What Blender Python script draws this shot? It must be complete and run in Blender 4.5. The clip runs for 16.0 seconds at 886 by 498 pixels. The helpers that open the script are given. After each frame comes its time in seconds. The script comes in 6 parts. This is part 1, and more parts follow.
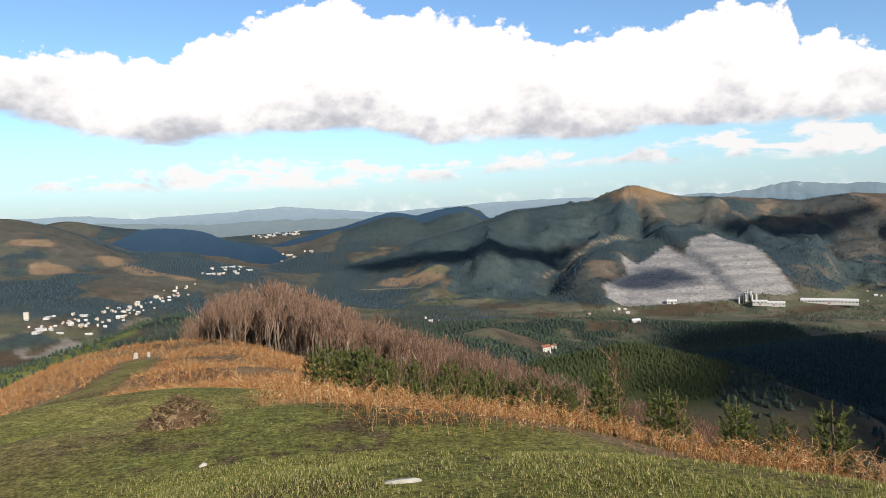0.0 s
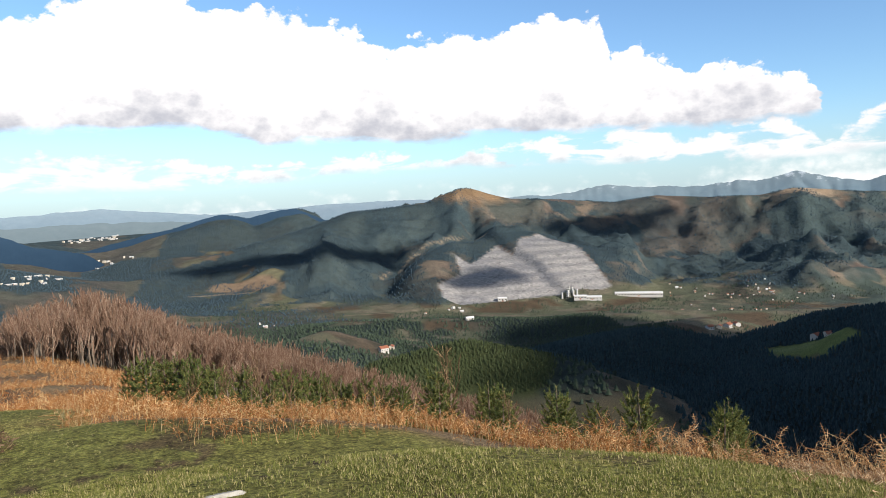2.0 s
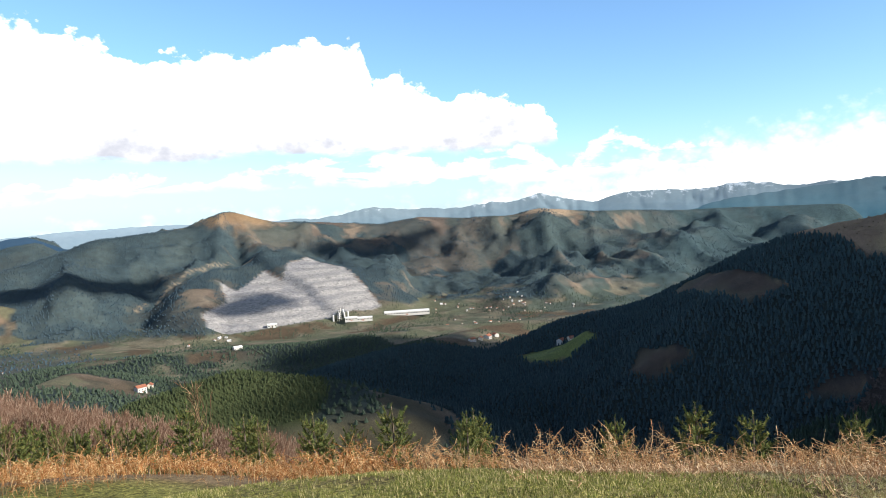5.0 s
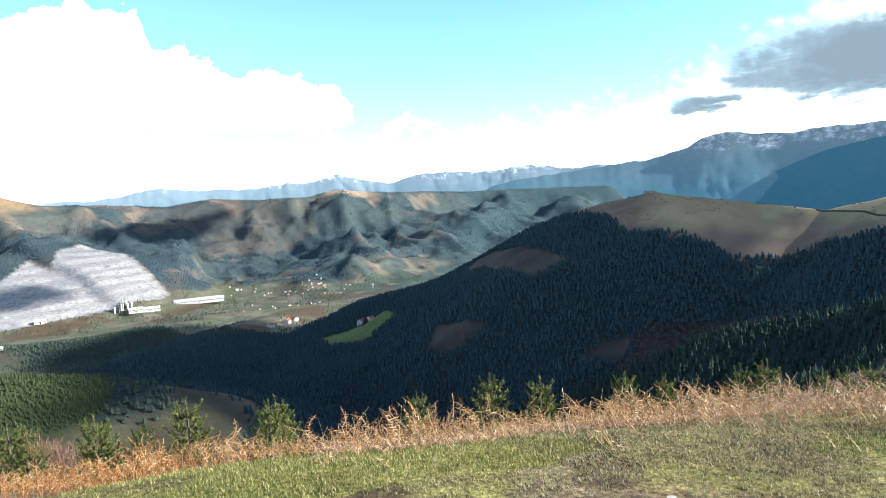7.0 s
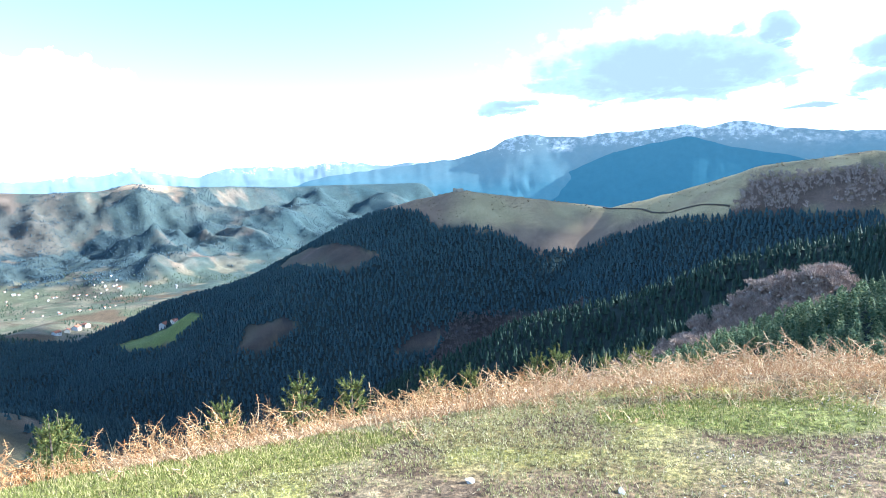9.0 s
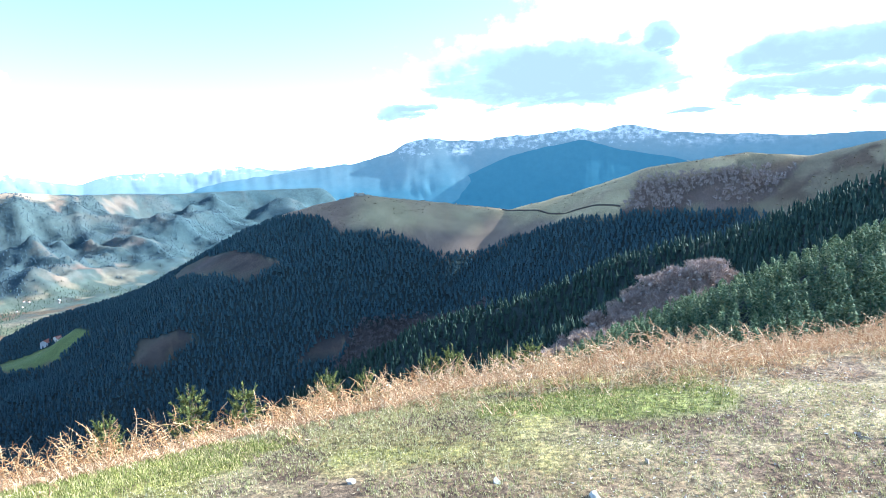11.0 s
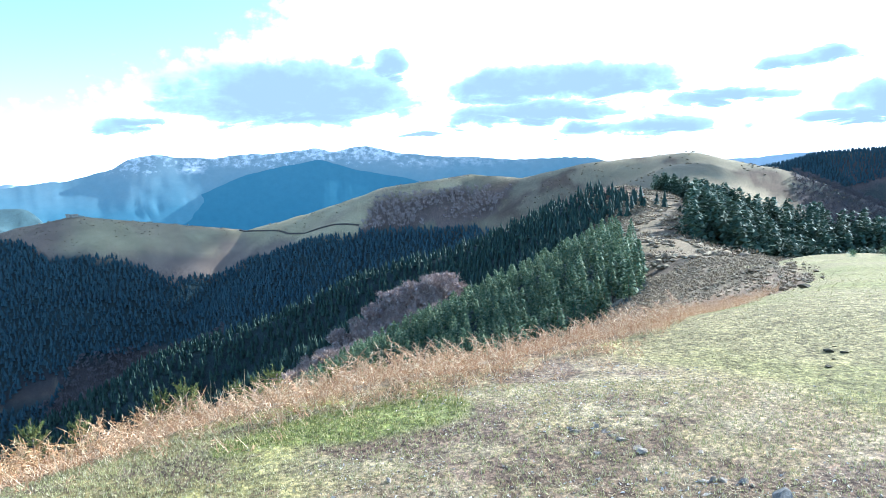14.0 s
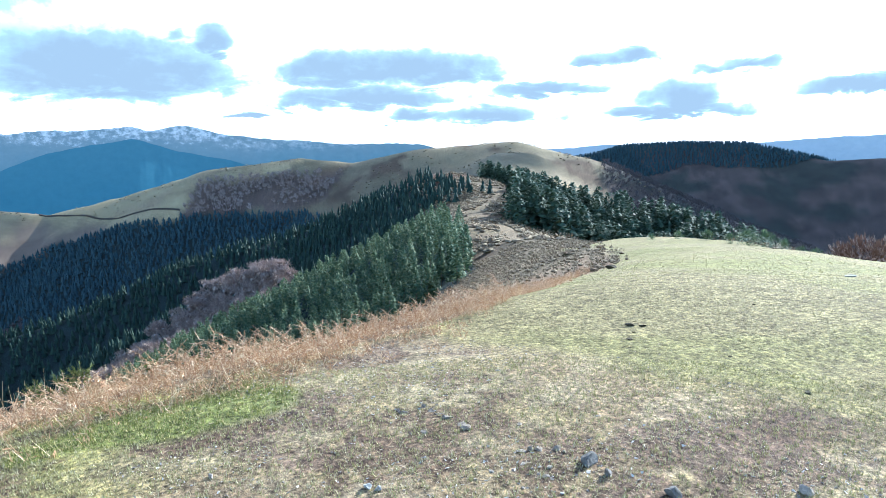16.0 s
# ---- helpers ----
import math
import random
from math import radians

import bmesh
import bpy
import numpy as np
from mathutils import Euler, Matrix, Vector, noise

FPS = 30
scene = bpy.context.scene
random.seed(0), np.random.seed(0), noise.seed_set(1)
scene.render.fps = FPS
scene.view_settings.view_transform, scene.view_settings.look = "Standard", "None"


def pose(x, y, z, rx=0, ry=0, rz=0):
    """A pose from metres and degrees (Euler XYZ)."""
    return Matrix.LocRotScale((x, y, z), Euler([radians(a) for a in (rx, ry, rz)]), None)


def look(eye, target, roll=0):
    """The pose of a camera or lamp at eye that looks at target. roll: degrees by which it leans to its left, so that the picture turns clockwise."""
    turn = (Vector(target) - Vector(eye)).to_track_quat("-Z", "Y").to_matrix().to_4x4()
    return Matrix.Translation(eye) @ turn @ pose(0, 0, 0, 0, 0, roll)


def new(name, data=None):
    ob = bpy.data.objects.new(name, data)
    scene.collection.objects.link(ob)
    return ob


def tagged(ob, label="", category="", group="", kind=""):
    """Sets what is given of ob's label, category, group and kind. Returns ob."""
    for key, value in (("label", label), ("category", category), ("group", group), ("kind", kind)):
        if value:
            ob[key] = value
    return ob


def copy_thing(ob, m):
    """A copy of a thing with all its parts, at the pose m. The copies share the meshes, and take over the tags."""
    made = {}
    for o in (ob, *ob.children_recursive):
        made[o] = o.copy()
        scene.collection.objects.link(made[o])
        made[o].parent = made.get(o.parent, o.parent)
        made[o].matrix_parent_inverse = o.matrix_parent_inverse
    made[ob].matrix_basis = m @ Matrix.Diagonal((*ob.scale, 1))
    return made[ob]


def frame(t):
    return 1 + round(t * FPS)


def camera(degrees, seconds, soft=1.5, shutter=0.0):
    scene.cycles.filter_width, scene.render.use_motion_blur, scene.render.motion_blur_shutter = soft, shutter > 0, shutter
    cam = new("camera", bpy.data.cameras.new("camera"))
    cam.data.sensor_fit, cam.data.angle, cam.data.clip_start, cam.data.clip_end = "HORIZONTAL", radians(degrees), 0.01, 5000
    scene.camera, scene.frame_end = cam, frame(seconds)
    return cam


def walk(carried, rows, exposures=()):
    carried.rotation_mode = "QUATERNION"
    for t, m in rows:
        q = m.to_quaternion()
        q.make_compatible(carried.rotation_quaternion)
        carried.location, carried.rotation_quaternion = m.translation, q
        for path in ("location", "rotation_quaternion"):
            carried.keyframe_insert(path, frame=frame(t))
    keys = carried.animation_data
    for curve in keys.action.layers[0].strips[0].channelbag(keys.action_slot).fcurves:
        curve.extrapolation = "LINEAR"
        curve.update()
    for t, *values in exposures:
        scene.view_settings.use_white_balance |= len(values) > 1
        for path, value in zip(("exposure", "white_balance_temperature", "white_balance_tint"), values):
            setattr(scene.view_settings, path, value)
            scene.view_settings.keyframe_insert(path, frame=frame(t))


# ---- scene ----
cam = camera(64.80, 16.0, 0.8)
ROWS = [
    (0.0, -0.001, -0.000, 1.600, 86.80, 2.50, 0.00),
    (0.5, 0.001, -0.006, 1.604, 86.65, 2.32, -3.92),
    (1.0, 0.005, -0.000, 1.608, 86.52, 2.13, -7.22),
    (1.5, 0.020, 0.006, 1.596, 86.82, 2.69, -11.21),
    (2.0, 0.080, 0.019, 1.582, 86.37, 2.61, -13.39),
    (2.5, 0.146, 0.032, 1.570, 86.13, 2.25, -15.89),
    (3.0, 0.157, -0.040, 1.586, 86.23, 2.64, -17.88),
    (3.5, 0.199, -0.121, 1.597, 86.89, 2.71, -19.17),
    (4.0, 0.226, -0.144, 1.603, 86.58, 3.22, -25.04),
    (4.2, 0.288, -0.151, 1.623, 86.96, 3.14, -26.56),
    (6.3, 0.269, -0.141, 1.617, 85.48, 4.27, -43.17),
    (6.5, 0.261, -0.117, 1.629, 85.32, 4.09, -44.98),
    (7.0, 0.305, -0.089, 1.614, 84.71, 3.57, -48.75),
    (7.5, 0.320, -0.087, 1.614, 84.20, 3.50, -52.34),
    (8.0, 0.333, -0.088, 1.606, 83.77, 3.44, -56.16),
    (8.5, 0.337, -0.106, 1.604, 83.41, 3.13, -60.48),
    (8.7, 0.338, -0.123, 1.604, 83.48, 2.90, -62.09),
    (10.8, 0.335, -0.291, 1.595, 83.54, 3.12, -70.58),
    (11.0, 0.333, -0.312, 1.593, 83.51, 3.19, -72.03),
    (11.5, 0.327, -0.312, 1.610, 83.69, 3.07, -76.15),
    (12.0, 0.347, -0.302, 1.608, 83.43, 2.94, -79.62),
    (12.5, 0.352, -0.299, 1.610, 83.59, 3.08, -81.37),
    (13.0, 0.384, -0.309, 1.608, 83.43, 2.83, -85.38),
    (13.5, 0.408, -0.322, 1.605, 83.47, 2.90, -89.99),
    (14.0, 0.432, -0.331, 1.599, 84.02, 2.69, -93.17),
    (14.5, 0.462, -0.338, 1.594, 84.16, 2.61, -96.66),
    (15.0, 0.478, -0.341, 1.585, 83.80, 2.66, -100.54),
    (15.5, 0.467, -0.341, 1.590, 83.26, 1.92, -104.02),
    (16.0, 0.437, -0.359, 1.593, 82.32, 1.47, -106.88),
]
walk(cam, [(t, pose(x, y, z, a, b, c)) for t, x, y, z, a, b, c in ROWS], [
    (0.0, 0.14, 6800, 13), (2.0, 0.28, 6700, 13), (4.0, 0.47, 6600, 12), (6.3, 0.88, 6450, 11), (7.0, 1.27, 6100, 9), (7.5, 1.96, 5850, 8), (8.7, 2.10, 5500, 7),
    (10.8, 2.14, 5350, 7), (12.5, 2.06, 5200, 6), (14.0, 1.97, 5150, 6), (16.0, 1.78, 5250, 7)])

# ---- sky, clouds and sun ----
SUN_AZ, SUN_EL = 150.0, 25.0      # degrees clockwise from +y, and up


def node(nt, kind, x=0, y=0, **values):
    n = nt.nodes.new(kind)
    n.location = (x, y)
    for key, v in values.items():
        n.inputs[key.replace("_", " ")].default_value = v
    return n


def math_node(nt, op, a, b=None, c=None):
    n = nt.nodes.new("ShaderNodeMath")
    n.operation = op
    for i, v in enumerate((a, b, c)):
        if v is None:
            continue
        if isinstance(v, (int, float)):
            n.inputs[i].default_value = v
        else:
            nt.links.new(v, n.inputs[i])
    return n.outputs[0]


def mix_col(nt, fac, a, b, blend="MIX"):
    n = nt.nodes.new("ShaderNodeMix")
    n.data_type, n.blend_type = "RGBA", blend
    for slot, v in ((n.inputs[0], fac), (n.inputs[6], a), (n.inputs[7], b)):
        if isinstance(v, (int, float)):
            slot.default_value = v
        elif isinstance(v, tuple):
            slot.default_value = (*v, 1) if len(v) == 3 else v
        else:
            nt.links.new(v, slot)
    return n.outputs[2]


def ramp(nt, fac, stops):
    n = nt.nodes.new("ShaderNodeValToRGB")
    while len(n.color_ramp.elements) < len(stops):
        n.color_ramp.elements.new(0.5)
    for e, (p, c) in zip(n.color_ramp.elements, stops):
        e.position = p
        e.color = (c, c, c, 1) if isinstance(c, (int, float)) else (*c, 1)
    nt.links.new(fac, n.inputs[0])
    return n.outputs[0]


def noise_tex(nt, vec, scale, detail=4, rough=0.55, dist=0.0):
    n = nt.nodes.new("ShaderNodeTexNoise")
    n.inputs["Scale"].default_value, n.inputs["Detail"].default_value = scale, detail
    n.inputs["Roughness"].default_value, n.inputs["Distortion"].default_value = rough, dist
    if vec is not None:
        nt.links.new(vec, n.inputs["Vector"])
    return n.outputs[0]


world = bpy.data.worlds.new("sky")
scene.world = world
world.use_nodes = True
wt = world.node_tree
wt.nodes.clear()
w_out = wt.nodes.new("ShaderNodeOutputWorld")
w_bg = wt.nodes.new("ShaderNodeBackground")
sky = wt.nodes.new("ShaderNodeTexSky")
sky.sky_type, sky.sun_disc = "NISHITA", False
sky.sun_elevation, sky.sun_rotation = radians(SUN_EL), radians(SUN_AZ)
sky.altitude, sky.air_density, sky.dust_density = 600, 1.0, 0.6
tc = wt.nodes.new("ShaderNodeTexCoord")
w_sep = wt.nodes.new("ShaderNodeSeparateXYZ")
wt.links.new(tc.outputs["Generated"], w_sep.inputs[0])
wx, wy, wz = w_sep.outputs
w_az = math_node(wt, "MULTIPLY", math_node(wt, "ARCTAN2", wx, wy), 57.29578)
w_el = math_node(wt, "MULTIPLY", math_node(wt, "ARCSINE", wz), 57.29578)

w_pos = math_node(wt, "DIVIDE", math_node(wt, "ADD", w_az, 40.0), 200.0)


def profile(points):
    """An elevation in degrees that changes along the azimuth."""
    return math_node(wt, "MULTIPLY", ramp(wt, w_pos, [((a + 40) / 200, e / 25) for a, e in points]), 25.0)


def smooth(v, lo, hi):
    n = wt.nodes.new("ShaderNodeMapRange")
    n.interpolation_type = "SMOOTHSTEP"
    n.inputs[1].default_value, n.inputs[2].default_value = lo, hi
    wt.links.new(v, n.inputs[0])
    return n.outputs[0]


cm = wt.nodes.new("ShaderNodeCombineXYZ")
wt.links.new(w_az, cm.inputs[0])
wt.links.new(math_node(wt, "MULTIPLY", w_el, 1.35), cm.inputs[1])
lump = noise_tex(wt, cm.outputs[0], 0.13, 3, 0.5, 0.3)
curl = noise_tex(wt, cm.outputs[0], 0.75, 9, 0.62, 0.4)
flat_vec = wt.nodes.new("ShaderNodeCombineXYZ")
wt.links.new(w_az, flat_vec.inputs[0])
wt.links.new(math_node(wt, "MULTIPLY", w_el, 3.2), flat_vec.inputs[1])
streak = noise_tex(wt, flat_vec.outputs[0], 0.3, 7, 0.6, 0.5)
puff = wt.nodes.new("ShaderNodeTexVoronoi")
puff.feature = "SMOOTH_F1"
puff.inputs["Scale"].default_value, puff.inputs["Smoothness"].default_value = 0.62, 0.35
puff.inputs["Detail"].default_value, puff.inputs["Roughness"].default_value = 3.0, 0.55
wt.links.new(cm.outputs[0], puff.inputs["Vector"])
torn = math_node(wt, "ADD", math_node(wt, "MULTIPLY", math_node(wt, "SUBTRACT", 0.45, puff.outputs["Distance"]), 1.7),
                 math_node(wt, "MULTIPLY", math_node(wt, "SUBTRACT", curl, 0.5), 1.5))


def bank(top, base, ragged, grey_to):
    """A bank of cumulus between two profiles: its cover, and how grey its underside is."""
    hi, lo = profile(top), profile(base)
    up = math_node(wt, "SUBTRACT", math_node(wt, "ADD", hi, math_node(wt, "MULTIPLY", torn, ragged)), w_el)
    down = math_node(wt, "SUBTRACT", w_el, math_node(wt, "ADD", lo, math_node(wt, "MULTIPLY", math_node(wt, "SUBTRACT", streak, 0.5), 2.0 * ragged)))
    a = math_node(wt, "MULTIPLY", smooth(up, 0.0, 0.45), smooth(down, -0.1, 0.7))
    g = smooth(math_node(wt, "ADD", down, math_node(wt, "ADD", math_node(wt, "MULTIPLY", math_node(wt, "SUBTRACT", lump, 0.54), 12.0 * ragged),
                                                   math_node(wt, "MULTIPLY", torn, -1.6 * ragged))), grey_to, -0.6)
    return a, g


az_bent = math_node(wt, "ADD", w_az, math_node(wt, "MULTIPLY", math_node(wt, "SUBTRACT", lump, 0.5), 14.0))
el_bent = math_node(wt, "ADD", w_el, math_node(wt, "MULTIPLY", math_node(wt, "SUBTRACT", streak, 0.5), 2.4))


def patch(a, e, w, h):
    """How deep a place lies in a flat-based patch of cloud."""
    dx = math_node(wt, "DIVIDE", math_node(wt, "SUBTRACT", az_bent, a), w)
    dy = math_node(wt, "DIVIDE", math_node(wt, "SUBTRACT", el_bent, e), h)
    dy = math_node(wt, "MAXIMUM", dy, math_node(wt, "MULTIPLY", dy, -1.7))
    return math_node(wt, "SUBTRACT", 1.0, math_node(wt, "ADD", math_node(wt, "MULTIPLY", dx, dx), math_node(wt, "MULTIPLY", dy, dy)))


high = bank([(-40, 13.6), (-31, 12.9), (-26, 13.4), (-22, 13.0), (-19, 14.4), (-13, 16.4), (-7.6, 18.4), (-5, 16.2), (-1, 16.6), (4, 15.6), (7.3, 14.4), (9.5, 13.4), (13, 14.2), (17.6, 14.2),
             (22, 15.2), (26.3, 14.6), (27.2, 12.0), (29.2, 12.4), (33.3, 9.6), (35.5, 11.0), (39, 9.6), (41.2, 8.6), (42.6, 5.5), (44, 0.5), (160, 0)],
            [(-40, 9), (-31.9, 7.8), (-27, 6.3), (-21.5, 5.6), (-15, 6.3), (-6, 6.5), (-0.4, 5.2), (5.6, 5.3), (12.3, 4.8), (16.6, 5.4), (25, 5.2), (33.7, 4.8), (41, 5.0), (44, 6), (160, 25)], 0.8, 4.4)
low = bank([(-40, 3.2), (-32, 3.3), (-27, 4.2), (-22, 4.7), (-19, 5.4), (-13, 5.2), (-6.4, 4.9), (-2.4, 4.3), (1, 4.5), (6.4, 4.8), (10, 5.0), (12.5, 4.0), (18.7, 5.2), (24.7, 6.0), (29.3, 6.6),
            (32.7, 4.6), (36, 5.6), (40, 5.8), (42.3, 3.6), (45.7, 6.6), (49, 5.2), (53, 4.8), (60, 3.8), (66, 3.0), (160, 2)],
           [(-40, 2.4), (-21, 2.2), (-8.4, 1.9), (-1.5, 2.1), (10, 2.9), (23, 2.7), (29, 2.4), (42, 2.1), (51, 2.7), (60, 1.5), (160, 1)], 0.5, 1.4)
# a bright veil in the sun's quarter, with grey-blue cloud undersides in front of it
veil_top = profile([(-40, 0), (30, 1), (44, 3.5), (58, 5.0), (66, 6.0), (70, 8.5), (75, 10), (79, 12.5), (84, 16), (92, 25), (160, 25)])
veil = smooth(math_node(wt, "ADD", math_node(wt, "SUBTRACT", veil_top, w_el), math_node(wt, "MULTIPLY", torn, 1.5)), -2.2, 2.4)
dark = None
for spec in ((82, 6.3, 11.0, 4.0), (90, 8.6, 3.2, 1.8), (69, 4.8, 3.2, 0.9), (104, 6.5, 11.0, 2.3), (101, 4.5, 8.0, 1.3), (109.5, 2.9, 6.5, 1.1), (103.5, 3.1, 3.0, 0.8), (115, 4.8, 5.5, 0.9), (120, 7.1, 3.6, 0.9),
             (126, 3.6, 3.6, 2.0), (125, 2.8, 8.0, 0.8), (129.5, 5.8, 2.6, 0.8), (92.5, 3.4, 2.6, 0.5), (138, 4.0, 6, 1.0)):
    v = patch(*spec)
    dark = v if dark is None else math_node(wt, "MAXIMUM", dark, v)
dark = math_node(wt, "ADD", math_node(wt, "MAXIMUM", dark, -1.0), math_node(wt, "ADD", math_node(wt, "MULTIPLY", torn, 0.17), math_node(wt, "MULTIPLY", math_node(wt, "SUBTRACT", streak, 0.5), 0.9)))
deep = smooth(math_node(wt, "ADD", dark, math_node(wt, "MULTIPLY", math_node(wt, "SUBTRACT", lump, 0.5), 0.5)), 0.05, 0.75)
dark = smooth(dark, -0.28, 0.32)
haze = smooth(w_el, 7.0, -0.5)
base_sky = mix_col(wt, 1.0, sky.outputs[0], (1.08, 1.46, 1.78), "MULTIPLY")
over = smooth(math_node(wt, "ADD", w_el, math_node(wt, "MULTIPLY", math_node(wt, "SUBTRACT", lump, 0.5), 20.0)), 19.0, 36.0)
base_sky = mix_col(wt, math_node(wt, "MULTIPLY", over, 0.7), base_sky, (1.7, 1.85, 2.1))
hazed = mix_col(wt, math_node(wt, "MULTIPLY", haze, 0.72), base_sky, (4.7, 6.3, 7.6))
final = mix_col(wt, math_node(wt, "MULTIPLY", veil, 0.97), hazed, (10.0, 10.6, 10.6))
final = mix_col(wt, math_node(wt, "MULTIPLY", dark, 0.96), final, mix_col(wt, deep, (2.1, 3.0, 3.4), (1.32, 1.76, 2.16)))
gaps = smooth(math_node(wt, "ADD", noise_tex(wt, flat_vec.outputs[0], 0.21, 4, 0.55, 0.4), math_node(wt, "MULTIPLY", torn, 0.05)), 0.35, 0.48)
final = mix_col(wt, math_node(wt, "MULTIPLY", math_node(wt, "MULTIPLY", low[0], gaps), 0.95), final, mix_col(wt, low[1], (9.8, 9.9, 10.0), (6.0, 6.6, 7.2)))
final = mix_col(wt, high[0], final, mix_col(wt, high[1], (10.6, 10.7, 10.8), (5.3, 5.6, 6.3)))
wt.links.new(final, w_bg.inputs[0])
w_bg.inputs[1].default_value = 0.088
wt.links.new(w_bg.outputs[0], w_out.inputs[0])

sun = new("sun", bpy.data.lights.new("sun", "SUN"))
sun.data.energy, sun.data.angle, sun.data.color = 5.0, radians(0.9), (1.0, 0.95, 0.85)
sa, se = radians(SUN_AZ), radians(SUN_EL)
sun.matrix_world = look((0, 0, 0), (-math.sin(sa) * math.cos(se), -math.cos(sa) * math.cos(se), -math.sin(se)))
sun.location = (60, -60, 60)

# ---- the lie of the land ----
def lattice(ix, iy, seed):
    h = (ix.astype(np.int64) * 374761393 + iy.astype(np.int64) * 668265263 + seed * 1442695041) & 0xFFFFFFFF
    h = ((h ^ (h >> 13)) * 1274126177) & 0xFFFFFFFF
    return ((h ^ (h >> 16)) & 0xFFFF) / 65535.0


def vnoise(x, y, seed=0):
    ix, iy = np.floor(x), np.floor(y)
    fx, fy = x - ix, y - iy
    fx, fy = fx * fx * fx * (fx * (fx * 6 - 15) + 10), fy * fy * fy * (fy * (fy * 6 - 15) + 10)
    a, b = lattice(ix, iy, seed), lattice(ix + 1, iy, seed)
    c, d = lattice(ix, iy + 1, seed), lattice(ix + 1, iy + 1, seed)
    return (a * (1 - fx) + b * fx) * (1 - fy) + (c * (1 - fx) + d * fx) * fy


def fbm(x, y, size, octaves=4, seed=0, gain=0.5):
    total, amp, norm = 0.0, 1.0, 0.0
    for k in range(octaves):
        total = total + amp * vnoise(x / size * 2 ** k + 17.3 * k, y / size * 2 ** k - 9.1 * k, seed + k)
        norm, amp = norm + amp, amp * gain
    return total / norm


def ridged(x, y, size, octaves=3, seed=0):
    total, amp, norm = 0.0, 1.0, 0.0
    for k in range(octaves):
        n = 1 - np.abs(2 * vnoise(x / size * 2 ** k + 31.7 * k, y / size * 2 ** k + 5.3 * k, seed + k) - 1)
        total, norm, amp = total + amp * n * n, norm + amp, amp * 0.5
    return total / norm


def step(a, b, v):
    q = np.clip((v - a) / (b - a), 0, 1)
    return q * q * (3 - 2 * q)


def in_poly(x, y, pts):
    inside = np.zeros(x.shape, bool)
    for (ax, ay), (bx, by) in zip(pts, pts[1:] + pts[:1]):
        if ay == by:
            continue
        inside ^= ((ay > y) != (by > y)) & (x < (bx - ax) * (y - ay) / (by - ay) + ax)
    return inside


def polyline(x, y, pts):
    """Distance to a line of crests and what stands in its further columns there (height, half width, ...)."""
    pts = np.array(pts, float)
    best = np.full(x.shape, 1e9)
    vals = [np.zeros(x.shape) for _ in range(pts.shape[1] - 2)]
    for a, b in zip(pts[:-1], pts[1:]):
        ux, uy = b[0] - a[0], b[1] - a[1]
        s = np.clip(((x - a[0]) * ux + (y - a[1]) * uy) / (ux * ux + uy * uy), 0, 1)
        d = np.hypot(x - a[0] - s * ux, y - a[1] - s * uy)
        m = d < best
        best = np.where(m, d, best)
        for k in range(len(vals)):
            vals[k] = np.where(m, a[2 + k] + s * (b[2 + k] - a[2 + k]), vals[k])
    return best, vals


# crests: x, y, height in metres from the grass where the camera stands, y ahead
SPINE = [(-60, 110, -30, 3), (-17.3, 41, -6.1, 5), (-9, 23, -3.9, 4), (-4.5, 9, -1.1, 3.0), (-2.0, 4.6, -0.36, 3.7), (0, 0.8, 0, 4.4), (3, -2, 0, 4.2), (6, -5.5, 0, 3.0), (12, -10.5, -0.9, 3.2), (22, -18, -2.3, 3.2),
         (35, -26, -3.9, 4), (48, -33, -5.6, 5), (74, -42, -10.2, 6), (100, -49, -12.6, 5), (130, -53, -15.4, 6), (171, -60, -16, 6), (230, -86, -17, 8),
         (290, -112, -17, 8), (345, -124, -13, 8), (405, -126, -11, 12), (470, -160, -22, 10), (600, -235, -16, 10), (700, -290, 2, 20)]
QUARRY = [(508, 2272), (503, 2175), (556, 2145), (714, 2147), (869, 2140), (1029, 2111), (1080, 2130), (1105, 2336), (1134, 2578), (1041, 2713), (947, 2665), (872, 2517), (848, 2663), (686, 2474), (637, 2555), (614, 2358)]
LOBE = [(6, -6.5, 0, 2.5), (17, -19, -2.5, 5), (27, -30, -5.6, 7), (30, -46, -10, 6)]
